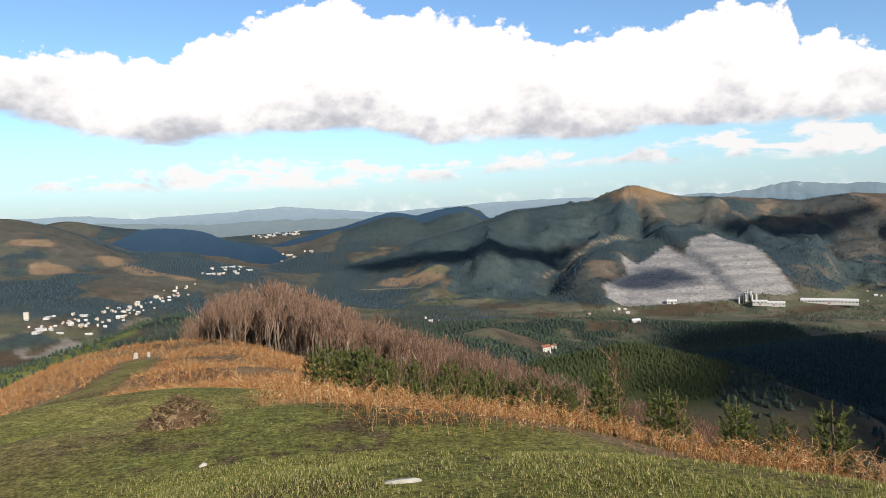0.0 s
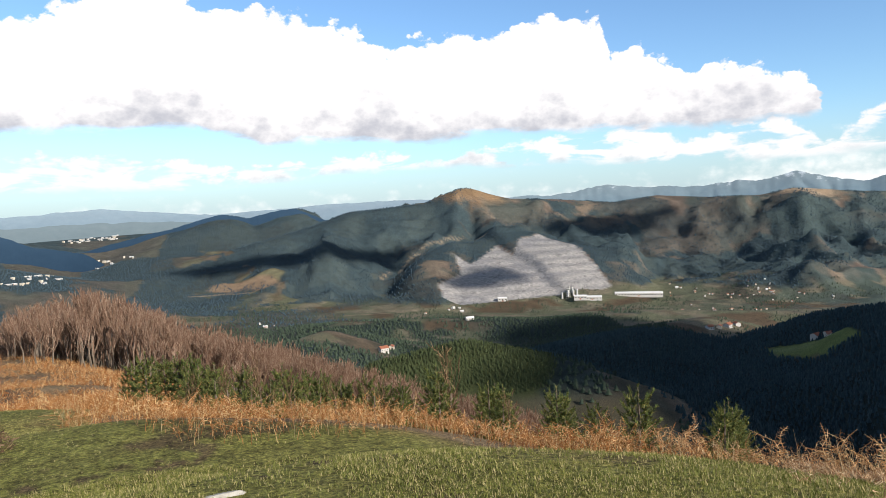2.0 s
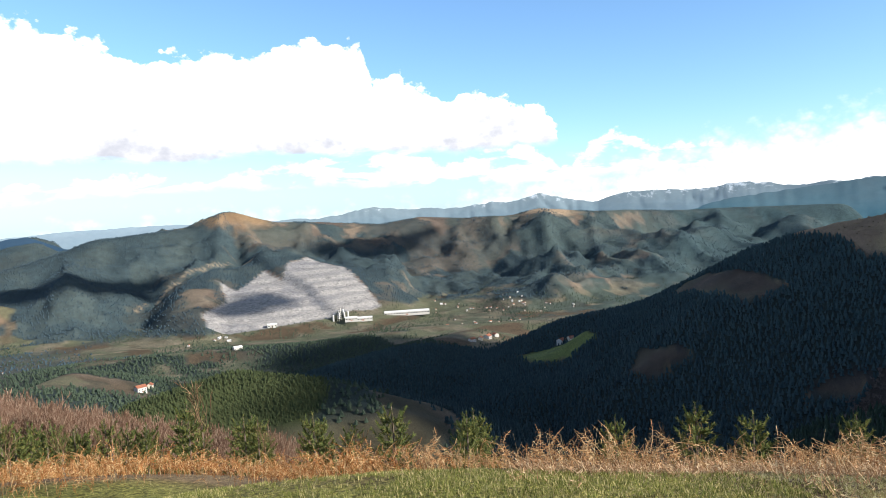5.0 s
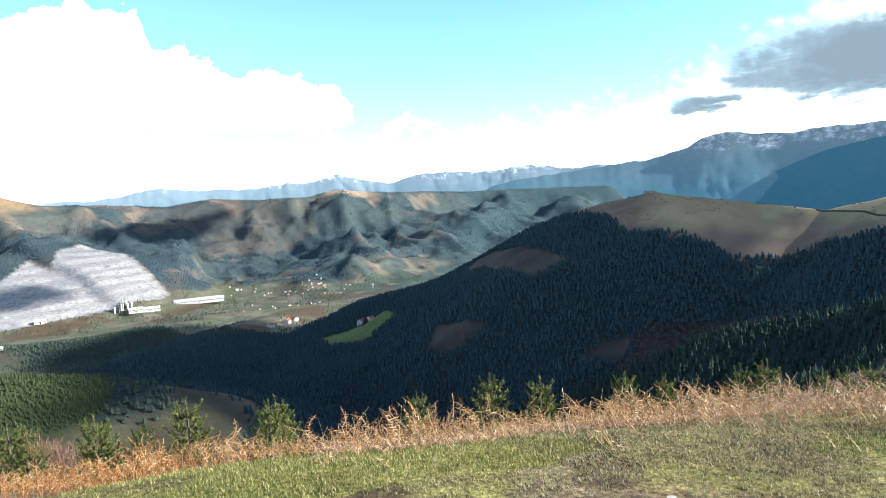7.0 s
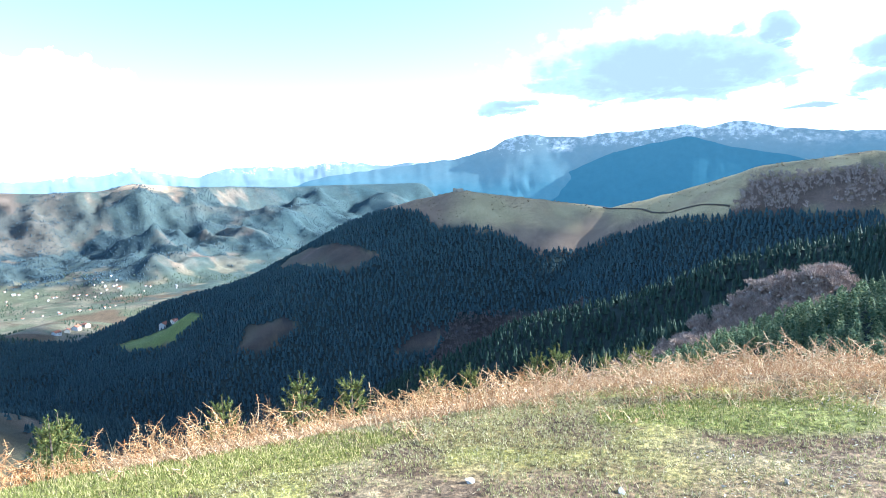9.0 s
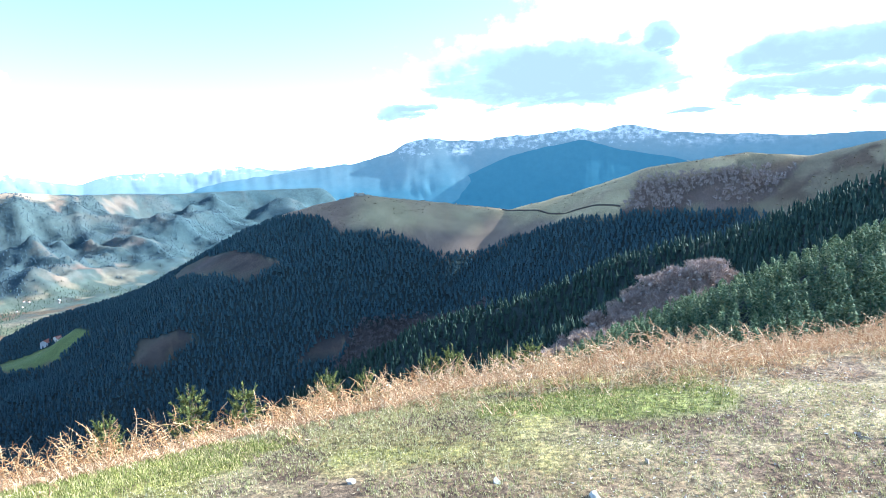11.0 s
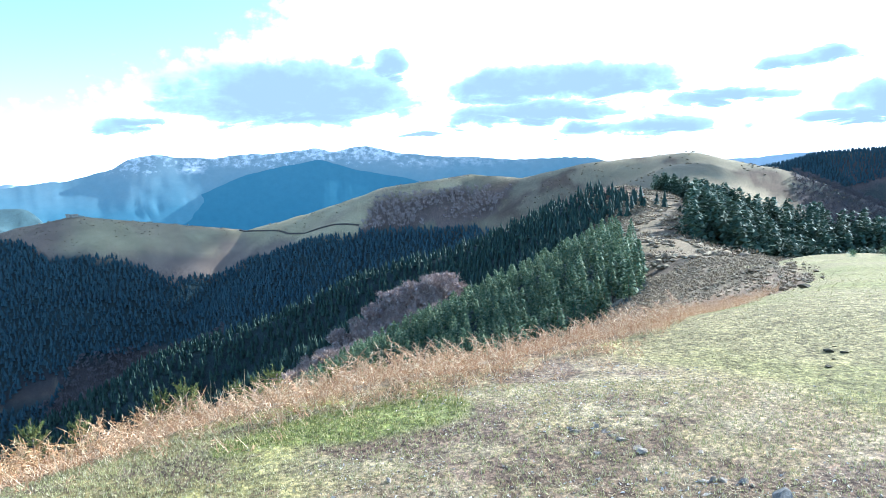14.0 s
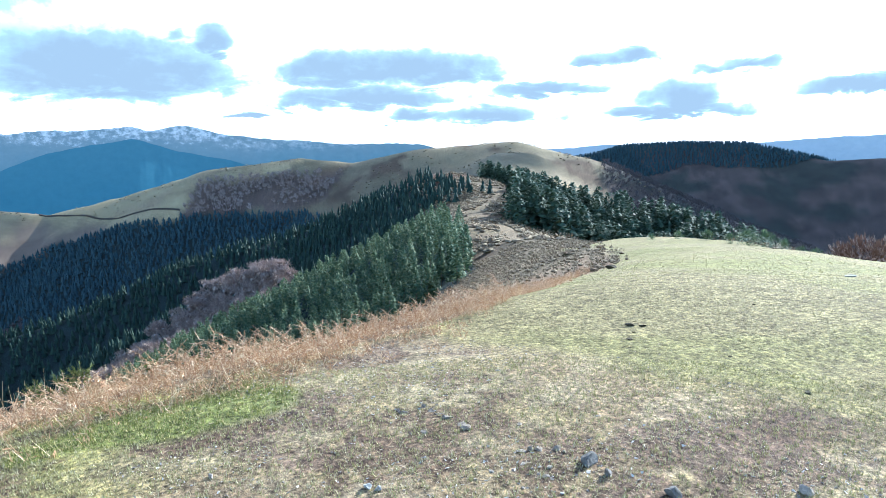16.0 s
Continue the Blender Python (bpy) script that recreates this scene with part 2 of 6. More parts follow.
RIDGES = [   # crest line, steepness, roughness of its sides
    ([(150, -52, -17), (168, -36, -24), (190, -22, -35), (202, -7, -43), (212, 12, -56), (235, 60, -90), (262, 130, -130)], 0.5, 0.2),
    ([(225, -82, -22), (268, -28, -46), (288, 5, -54), (290, 40, -70), (275, 100, -103)], 0.55, 0.2),
    ([(405, -126, -14), (430, -106, -19), (448, -46, -44), (452, 28, -62), (447, 87, -86), (430, 152, -101), (425, 230, -140), (430, 320, -190)], 0.7, 0.3),
    ([(222, -88, -18), (209, -118, -23), (196, -139, -29), (184, -156, -39), (165, -182, -56)], 0.5, 0.2),
    ([(935, 1173, -268), (974, 1074, -228), (997, 910, -188), (1017, 727, -110), (1010, 650, -77), (1000, 570, -50), (995, 525, -41), (1000, 459, -30), (1045, 345, -49), (1054, 239, -65),
      (1040, 149, -46), (1000, 20, -10), (976, -92, 2), (937, -160, -6), (871, -229, 9), (785, -328, 16), (709, -371, -4), (673, -395, -26), (640, -440, -60)], 0.5, 0.35),
    ([(1143, -620, -8), (1109, -680, 8), (1040, -745, 10), (967, -792, 6), (844, -854, -22), (791, -903, -19), (600, -1000, -40)], 0.42, 0.3),
    ([(40, 760, -205), (93, 655, -146), (178, 677, -138), (235, 625, -146), (265, 560, -165), (300, 440, -200)], 0.42, 0.3),
    ([(-650, 690, -200), (-480, 760, -152), (-330, 830, -112), (-200, 900, -125), (0, 1000, -185), (80, 1297, -222)], 0.35, 0.35),
    ([(149, 1693, -276), (368, 1660, -278), (600, 1560, -285), (960, 1640, -300), (1250, 1500, -308)], 0.2, 0.3),
    ([(520, 1150, -258), (700, 1250, -262), (960, 1420, -285)], 0.3, 0.3),
    ([(-2400, 2500, 120), (-1606, 2534, 39), (-1497, 2484, 5), (-1375, 2439, -43), (-1178, 2429, -130), (-909, 2436, -225)], 0.38, 0.25),
    ([(-2600, 3200, 60), (-1973, 3364, 6), (-1846, 3436, 26), (-1598, 3558, -24), (-1349, 3659, -58), (-1100, 3750, -110)], 0.3, 0.25),
    ([(-1650, 3090, -150), (-1501, 3162, -87), (-1391, 3212, -37), (-1256, 3267, -39), (-1045, 3340, -104), (-844, 3397, -141), (-760, 3420, -200)], 0.38, 0.25),
    ([(-975, 3465, -175), (-647, 3541, -94), (-450, 3560, -50), (-273, 3590, -4), (-130, 3598, -31), (91, 3599, 9), (333, 3585, -94)], 0.38, 0.25),
    ([(-733, 2909, -305), (-332, 2982, -177), (-65, 3049, -119), (344, 3131, -14), (708, 3172, 14), (800, 3182, 28), (862, 3185, 74), (930, 3160, 44), (1052, 3128, 16), (1287, 3147, 4),
      (1557, 3022, -24), (1722, 2932, 0), (1900, 2810, -18), (2082, 2688, -19), (2196, 2596, 6), (2420, 2500, -20), (2640, 2480, -28), (2927, 2423, -46), (3158, 2289, -47), (3500, 1900, -60)], 0.48, 1.1),
    ([(2082, 2688, -40), (1930, 2480, -125), (1800, 2330, -205), (1700, 2250, -280)], 0.42, 0.25),
    ([(1722, 2932, -30), (1600, 2700, -125), (1480, 2480, -225), (1400, 2350, -310)], 0.42, 0.25),
    ([(2640, 2480, -40), (2450, 2250, -110), (2250, 2050, -200), (2050, 1900, -300)], 0.4, 0.25),
    ([(2927, 2423, -60), (2700, 1950, -150), (2500, 1650, -225), (2300, 1400, -310)], 0.4, 0.25),
    ([(344, 3131, -30), (250, 2900, -110), (180, 2680, -200), (150, 2520, -290)], 0.42, 0.25),
    ([(708, 3172, 0), (600, 2950, -95), (470, 2750, -190), (400, 2560, -285)], 0.42, 0.25),
]


def land(x, y):
    """Height of the land at x, y."""
    r = np.hypot(x, y)
    z = -292 - 45 * step(-500, 800, x) + 0.13 * np.maximum(y - 2700, 0) * step(200, -700, x) + 8 * (fbm(x, y, 500, 3, 5) - 0.5)
    k = np.clip(0.03 * r, 0.12, 30)
    wx2, wy2 = x + 120 * (fbm(x, y, 400, 2, 40) - 0.5), y + 120 * (fbm(x, y, 400, 2, 44) - 0.5)
    wob = 0.5 * step(500, 2200, r)
    spurs = 0.5 * ridged(wx2, wy2, 420, 4, 11) + 0.5 * fbm(wx2, wy2, 200, 4, 15)
    pit = in_poly(x - 26 * (fbm(x, y, 90, 3, 91) - 0.5), y, QUARRY) & (r > 1500)
    face = step(1.15, 0.8, np.hypot((x - 830) / 430, (y - 2330) / 480)) * (r > 1500)
    spurs = spurs + (0.5 - spurs) * face

    def join(a, b):
        h = np.clip(0.5 + 0.5 * (b - a) / k, 0, 1)
        return a + (b - a) * h + k * h * (1 - h)
    for pts, steep, rough in RIDGES:
        mid = pts[len(pts) // 2]
        soft = 0.02 * math.hypot(mid[0], mid[1])
        h = None
        for leg in zip(pts[:-1], pts[1:]):
            d, (cz,) = polyline(x + wob * (wx2 - x), y + wob * (wy2 - y), leg)
            drop = steep * (np.sqrt(d * d + soft * soft) - soft) * (1 - 0.25 * step(300, 900, d))
            drop = cz - drop * (1 + rough * (1 - 0.75 * step(350, 800, d)) * (0.55 - spurs) * 1.6)
            h = drop if h is None else np.maximum(h, drop)
        z = join(z, h)
    for pts, steep in ((SPINE, 0.40), (LOBE, 0.36)):
        h = None
        for leg in zip(pts[:-1], pts[1:]):
            d, (cz, w) = polyline(x, y, leg)
            e = d - w
            soft = 0.5 + 0.12 * w
            out = 0.5 * (e + np.sqrt(e * e + soft * soft))
            v = cz - 0.02 * d - (steep * out + 0.12 * np.maximum(out - 8, 0)) * (1 + 0.25 * (0.5 - spurs) * step(30, 150, d))
            h = v if h is None else np.maximum(h, v)
        z = join(z, h)
    # side valleys and gullies of the far mountainsides
    crest, _ = polyline(x, y, RIDGES[14][0])
    across = np.degrees(np.arctan2(x, y)) * 52 + 0.8 * (wx2 - x)
    gully = 0.6 * ridged(across, 0.45 * r + 0.8 * (wy2 - y), 430, 3, 51) + 0.4 * ridged(wx2, wy2, 260, 4, 55) - 0.52
    z = z + 190 * gully * step(1700, 2300, r) * step(-200, 400, x) * step(15, 170, crest) * step(-325, -235, z) * (1 - face)
    # benches of the quarry
    lift = (z + 345) / 21 + 0.8 * (fbm(x, y, 220, 3, 93) - 0.5)
    bench = 0.62 * lift + 0.38 * (np.floor(lift) + step(0.66, 0.98, lift - np.floor(lift)))
    z = z + pit * (bench - lift) * 21
    # turf: small hummocks
    near = np.exp(-r / 60)
    return z + near * (0.10 * (fbm(x, y, 2.2, 3, 21) - 0.5) + 0.25 * (fbm(x, y, 9, 2, 27) - 0.5) * step(2, 9, r))


ORIGIN_Z = float(land(np.array([0.2]), np.array([1.0]))[0])


def ground_z(x, y):
    return land(np.atleast_1d(np.asarray(x, float)), np.atleast_1d(np.asarray(y, float))) - ORIGIN_Z


def spot(x, y):
    return float(ground_z(x, y)[0])


def mesh_from(name, verts, faces, mats, smooth=True):
    me = bpy.data.meshes.new(name)
    me.from_pydata(verts, [], faces) if isinstance(verts, list) else fast_mesh(me, verts, faces)
    for m in mats:
        me.materials.append(m)
    if smooth:
        me.polygons.foreach_set("use_smooth", np.ones(len(me.polygons), bool))
    me.update()
    return me


def fast_mesh(me, verts, faces):
    """verts n x 3, faces m x 3 or m x 4."""
    n, c = faces.shape
    me.vertices.add(len(verts))
    me.vertices.foreach_set("co", np.asarray(verts, np.float32).ravel())
    me.loops.add(n * c)
    me.loops.foreach_set("vertex_index", faces.astype(np.int32).ravel())
    me.polygons.add(n)
    me.polygons.foreach_set("loop_start", np.arange(0, n * c, c, dtype=np.int32))
    me.update(calc_edges=True)
    me.validate()


def principled(name, rough=0.9, spec=0.2):
    m = bpy.data.materials.new(name)
    m.use_nodes = True
    b = m.node_tree.nodes["Principled BSDF"]
    b.inputs["Roughness"].default_value = rough
    b.inputs["Specular IOR Level"].default_value = spec
    return m, m.node_tree, b


def land_material():
    m, nt, b = principled("land", 0.95, 0.1)
    at = nt.nodes.new("ShaderNodeAttribute")
    at.attribute_name = "cover"
    g = nt.nodes.new("ShaderNodeNewGeometry")
    n1 = noise_tex(nt, g.outputs["Position"], 0.03, 6, 0.65)
    n2 = noise_tex(nt, g.outputs["Position"], 3.0, 5, 0.7)
    f = math_node(nt, "ADD", math_node(nt, "MULTIPLY", n1, 0.9), math_node(nt, "MULTIPLY", n2, 0.9))
    n3 = noise_tex(nt, g.outputs["Position"], 28.0, 5, 0.75)
    grain = ramp(nt, n3, [(0.33, (0.30, 0.27, 0.25)), (0.5, (1.0, 1.0, 1.0)), (0.66, (2.1, 1.95, 1.7))])
    base = mix_col(nt, 1.0, at.outputs["Color"], grain, "MULTIPLY")
    n4 = noise_tex(nt, g.outputs["Position"], 9.0, 4, 0.7)
    base = mix_col(nt, 1.0, base, ramp(nt, n4, [(0.36, (0.58, 0.55, 0.54)), (0.62, (1.3, 1.27, 1.2))]), "MULTIPLY")
    c = mix_col(nt, 1.0, base, ramp(nt, math_node(nt, "MULTIPLY", f, 0.55), [(0.25, 0.45), (0.75, 1.5)]), "MULTIPLY")
    nt.links.new(c, b.inputs["Base Color"])
    bm = nt.nodes.new("ShaderNodeBump")
    bm.inputs["Strength"].default_value, bm.inputs["Distance"].default_value = 0.8, 0.05
    nt.links.new(math_node(nt, "ADD", n2, math_node(nt, "MULTIPLY", n3, 0.5)), bm.inputs["Height"])
    nt.links.new(bm.outputs[0], b.inputs["Normal"])
    return m


LAND = land_material()


def rock_material():
    """Worked limestone: pale faces, dark joints along the benches, rubble."""
    m, nt, b = principled("quarry_rock", 0.9, 0.2)
    at = nt.nodes.new("ShaderNodeAttribute")
    at.attribute_name = "cover"
    g = nt.nodes.new("ShaderNodeNewGeometry")
    sep = nt.nodes.new("ShaderNodeSeparateXYZ")
    nt.links.new(g.outputs["Position"], sep.inputs[0])
    big, mid, fine = (noise_tex(nt, g.outputs["Position"], s, 6, 0.7) for s in (0.006, 0.02, 0.09))
    up = math_node(nt, "ADD", math_node(nt, "DIVIDE", sep.outputs[2], 19.0), math_node(nt, "MULTIPLY", big, 5.0))
    line = math_node(nt, "FRACT", math_node(nt, "ADD", up, math_node(nt, "MULTIPLY", fine, 0.35)))
    joint = math_node(nt, "MULTIPLY", ramp(nt, line, [(0.0, 1.0), (0.10, 1.0), (0.2, 0.0)]), ramp(nt, mid, [(0.42, 0.0), (0.55, 1.0)]))
    c = mix_col(nt, 1.0, at.outputs["Color"], ramp(nt, fine, [(0.35, (0.75, 0.75, 0.77)), (0.65, (1.3, 1.28, 1.25))]), "MULTIPLY")
    c = mix_col(nt, math_node(nt, "MULTIPLY", ramp(nt, mid, [(0.57, 0.0), (0.72, 1.0)]), 0.45), c, (0.13, 0.125, 0.12))
    c = mix_col(nt, math_node(nt, "MULTIPLY", joint, 0.5), c, (0.085, 0.085, 0.09))
    nt.links.new(c, b.inputs["Base Color"])
    bm = nt.nodes.new("ShaderNodeBump")
    bm.inputs["Strength"].default_value, bm.inputs["Distance"].default_value = 0.8, 2.0
    nt.links.new(math_node(nt, "ADD", fine, mid), bm.inputs["Height"])
    nt.links.new(bm.outputs[0], b.inputs["Normal"])
    return m


ROCK = rock_material()

# rings round the hilltop, close together where the land is near; spokes dense over the seen half
rings = np.concatenate([np.geomspace(0.04, 0.5, 5)[:-1], np.geomspace(0.5, 1.8, 12)[:-1], np.geomspace(1.8, 12, 125)[:-1], np.geomspace(12, 60, 50)[:-1], np.geomspace(60, 650, 110)[:-1], np.linspace(650, 2200, 90)[:-1], np.linspace(2200, 2900, 100)[:-1], np.linspace(2900, 3500, 55)[:-1], np.linspace(3500, 4350, 45)])
spokes = np.radians(np.concatenate([np.linspace(-38, 146, 580), np.linspace(146, 322, 40)[1:-1]]))
PA, PR = np.meshgrid(spokes, rings)
GX, GY = PR * np.sin(PA), PR * np.cos(PA)
GZ = land(GX, GY) - ORIGIN_Z


def brow(x, y):
    """How far out from the edge of the turf a place lies, in metres."""
    d = np.full(x.shape, 99.0)
    for leg in zip(SPINE[3:12], SPINE[4:13]):
        q, (_, w) = polyline(x, y, leg)
        d = np.minimum(d, q - w)
    return d


def turf_edge(a):
    """Where the bracken begins, in metres out from the brow, by bearing."""
    return np.interp(a, [-18, -10, -3, 11, 20, 40, 60, 66, 75, 89, 98, 106, 111, 115, 120], [-1.9, -1.5, -1.1, 0.1, 0.4, 0.35, 0.3, 0.1, -0.1, -0.85, -1.0, -0.9, -0.6, 0.9, 1.4])


def lush_here(x, y):
    """Greener grass below the bracken."""
    d, _ = polyline(x, y, [(5.05, 0.9), (5.15, 0.2), (5.35, -0.5)])
    return step(0.45, 0.2, d + 1.1 * (fbm(x, y, 1.1, 3, 104) - 0.5))


def open_turf(x, y):
    """The clean turf of the shoulder, beyond the trodden stony ground."""
    d, _ = polyline(x, y, [(6.44, -2.22), (5.66, -2.62), (4.31, -3.31), (3.5, -3.72), (3.22, -3.66)])
    beyond = in_poly(x, y, [(60.0, -18.0), (6.44, -2.22), (5.66, -2.62), (4.31, -3.31), (3.5, -3.72), (3.22, -3.66), (2.0, -12.0), (40.0, -60.0)])
    return step(-0.35, 0.35, np.where(beyond, d, -d) + 0.5 * (fbm(x, y, 0.8, 4, 105) - 0.5))


MEADOW = [(1000, 690), (975, 600), (930, 500), (880, 440), (905, 370), (905, 325), (888, 308), (918, 275), (944, 204), (922, 134), (885, 84), (880, -20), (930, -60), (960, -100), (1060, 100), (1075, 330), (1040, 500)]
CLEARINGS = [[(985, 790), (820, 505), (770, 528), (905, 760)], [(700, 640), (687, 549), (640, 560), (625, 602)], [(650, 392), (690, 385), (706, 352), (680, 352)]]
FIELD = [(838, 1042), (872, 965), (815, 840), (762, 855), (745, 927), (780, 1015)]
PINES_WEST = [(84, -16), (95, -34), (160, -52), (196, -58), (226, -30), (250, 30), (235, 90), (150, 60), (95, 10)]
PINES_EAST = [(172, -70), (176, -96), (160, -135), (145, -180), (200, -205), (260, -205), (330, -185), (415, -170), (420, -150), (330, -140), (250, -108)]
GROVE = [(208, 75), (228, 22), (250, -10), (264, -20), (288, -18), (294, 2), (272, 28), (238, 72), (222, 112)]
GULLY = [(225, 125), (240, 78), (276, 32), (298, 4), (292, -22), (272, -24), (284, -52), (330, -62), (400, -60), (420, 60), (400, 240), (300, 260)]
GROVE_LOW = [(655, 350), (725, 345), (770, 275), (765, 205), (700, 190), (630, 250), (600, 330)]
SOUTH_WOOD = [(640, -362), (700, -400), (760, -470), (960, -640), (1240, -700), (1250, -1000), (760, -1000), (500, -800), (430, -560), (480, -370)]
GROVE_FAR = [(955, 40), (925, -80), (900, -140), (850, -110), (860, -20), (890, 60)]


def forest(x, y, z):
    """How far the land is under conifers, 0 to 1."""
    r = np.hypot(x, y)
    n = fbm(x, y, 300, 4, 61)
    f = step(0.60, 0.54, n) * step(300, 360, r)
    f = f * (1 - step(-300, -318, z) * step(1200, 1500, r))
    f = f * (1 - step(-262, -280, z) * step(1500, 1900, r) * step(200, -300, x))
    f = f * (1 - step(0.57, 0.62, fbm(x, y, 190, 4, 73)) * step(500, 700, r) * step(2200, 1900, r) * step(600, 300, x))
    f = np.where((r > 1850) & (x > -500) & (x < 3600) & (z > -300 + 25 * step(1300, 1800, x)), np.maximum(f * 0.7, step(0.575, 0.562, fbm(x, y, 230, 4, 65) + 0.14 * (fbm(x, y, 60, 3, 66) - 0.5))), f)
    crest, _ = polyline(x, y, RIDGES[14][0])
    f = f * (1 - step(0.49, 0.53, fbm(x, y, 200, 4, 71)) * step(300, 90, crest) * step(700, 900, x))
    f = np.where((r > 420) & (r < 1500) & (x > 380) & (z < -40), 1.0, f)
    for poly in (MEADOW, FIELD, QUARRY, GROVE, GROVE_FAR, GROVE_LOW, SOUTH_WOOD, *CLEARINGS):
        f = f * ~in_poly(x + 14 * (n - 0.5), y + 14 * (n - 0.5), poly)
    f = np.where(in_poly(x, y, PINES_WEST) | in_poly(x, y, PINES_EAST) | in_poly(x, y, GULLY), 1.0, f)
    d, _ = polyline(x, y, [(405, -126), (430, -106), (448, -46), (452, 28), (430, 152), (425, 230)])
    f = np.where((d < 150) & (r > 300) & (z < -9) & (x + 0.5 * y > 290) & (y > -114), 1.0, f)
    f = np.where((np.hypot((x - 200) / 150, (y - 590) / 130) < 1 + 0.6 * (n - 0.5)), step(-178, -168, z + 30 * (n - 0.5)), f)
    f = np.where((x > 800) & (y < 160) & (z > -62) & (y > -480), 0.0, f)
    dome = np.hypot(x - 800, y + 300)
    f = f * step(190, 230, dome)
    f = f * (1 - ((r > 240) & (x > 150) & (y < np.where(x < 412, -112, -95)) & (r < 700) & (z > -34)) * (~in_poly(x, y, PINES_EAST)))
    return f


def cover(x, y, z):
    """Base colour of the land, with far haze and some shade painted in."""
    r = np.hypot(x, y)
    az = np.degrees(np.arctan2(x, y))
    col = np.zeros(x.shape + (3,))

    def lay(mask, c):
        m = np.clip(mask, 0, 1)[..., None]
        col[:] = col * (1 - m) + np.array(c) * m
    p1, p2, p3 = fbm(x, y, 420, 4, 71), fbm(x, y, 160, 4, 67), fbm(x, y, 60, 4, 77)
    lay(np.ones(x.shape), (0.105, 0.085, 0.062))
    lay(step(0.45, 0.62, p3), (0.145, 0.118, 0.095))
    lay(step(0.50, 0.60, fbm(x, y, 34, 4, 79)) * 0.8, (0.062, 0.062, 0.048))
    lay(step(0.52, 0.60, p2), (0.125, 0.125, 0.085))
    low = step(-235, -275, z) * step(900, 1300, r)
    lay(low * step(0.30, 0.42, p2), (0.10, 0.112, 0.078))
    lay(low * step(0.52, 0.60, p3), (0.145, 0.138, 0.108))
    lay(low * step(0.60, 0.68, p2), (0.09, 0.07, 0.05))
    lay(low * step(-500, -700, x) * step(0.50, 0.56, p3) * step(1500, 1700, r), (0.22, 0.21, 0.20))
    fo = forest(x, y, z)
    lay(fo, (0.030, 0.046, 0.047))
    # beyond 1700 m aerial haze is painted in as a bluer wood colour
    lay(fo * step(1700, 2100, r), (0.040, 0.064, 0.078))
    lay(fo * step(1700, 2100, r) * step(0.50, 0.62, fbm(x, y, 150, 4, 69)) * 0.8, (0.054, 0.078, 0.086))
    lay((1 - fo) * step(1.1, 0.9, np.hypot((x - 200) / 150, (y - 590) / 130)), (0.052, 0.050, 0.036))
    lay(fo * step(1.05, 0.9, np.hypot((x - 160) / 92, (y - 635) / 85)), (0.055, 0.070, 0.032))
    # grey-blue haze painted over the open land far to the left
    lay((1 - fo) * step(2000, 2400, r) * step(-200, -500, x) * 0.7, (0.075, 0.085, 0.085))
    heights = step(1900, 2300, r) * step(-310, -270, z) * step(200, 700, x)
    lay((1 - fo) * heights, (0.118, 0.098, 0.088))
    lay((1 - fo) * heights * step(0.48, 0.56, fbm(x, y, 110, 4, 68)), (0.070, 0.086, 0.084))
    lay((1 - fo) * heights * step(0.56, 0.62, fbm(x, y, 90, 3, 70)), (0.165, 0.138, 0.115))
    # teal haze laid over the far slopes, stronger by distance and bearing
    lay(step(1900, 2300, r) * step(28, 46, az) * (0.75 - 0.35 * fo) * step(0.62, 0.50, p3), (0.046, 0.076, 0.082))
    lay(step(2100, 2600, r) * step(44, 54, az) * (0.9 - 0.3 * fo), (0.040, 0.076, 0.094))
    for q in (((-1410, 2330), (-1350, 2360)), ((-1127, 2365), (-986, 2255), (-856, 2248)), ((-1260, 2195), (-1220, 2195)), ((-212, 2627), (-50, 2530))):
        d, _ = polyline(x, y, list(q))
        lay(step(45, 25, d + 60 * (p3 - 0.5)), (0.22, 0.165, 0.12))
    for q in (((-314, 2569), (-212, 2560), (-100, 2500)), ((360, 2560), (470, 2700), (560, 2760)), ((560, 2780), (760, 2840), (980, 2800)), ((150, 2080), (420, 2130), (560, 2100))):
        d, _ = polyline(x, y, list(q))
        lay(step(8, 3, d) * 0.8, (0.22, 0.19, 0.15))
    peak = np.hypot(x - 870, y - 3185)
    lay(step(200, 120, peak + 120 * (p3 - 0.5)), (0.22, 0.155, 0.10))
    lay(step(150, 80, np.hypot(x - 2230, y - 2590)), (0.30, 0.24, 0.18))
    # the worked quarry face
    rock = in_poly(x - 26 * (fbm(x, y, 90, 3, 91) - 0.5), y, QUARRY) * 1.0
    lay(rock, (0.265, 0.26, 0.255))
    lay(rock * step(0.46, 0.66, fbm(x, y, 120, 5, 83)), (0.215, 0.215, 0.222))
    lay(rock * step(0.56, 0.70, fbm(x, z * 3, 45, 4, 85)) * 0.7, (0.31, 0.30, 0.29))
    # hill pastures and fields
    turf = in_poly(x + 10 * (p3 - 0.5), y + 10 * (p3 - 0.5), MEADOW) * 1.0
    lay(turf, (0.33, 0.282, 0.170))
    lay(turf * step(0.50, 0.60, p3) * 0.6, (0.27, 0.210, 0.142))
    lay(turf * step(420, 500, y + 120 * (p2 - 0.5)) * 0.8, (0.185, 0.132, 0.105))
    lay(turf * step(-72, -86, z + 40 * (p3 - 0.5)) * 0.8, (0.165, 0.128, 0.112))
    dome = step(330, 230, np.hypot(x - 730, y + 300) + 90 * (p3 - 0.5)) * step(-80, -40, z)
    lay(dome, (0.25, 0.208, 0.135))
    lay(dome * step(0.48, 0.56, p3), (0.120, 0.088, 0.062))
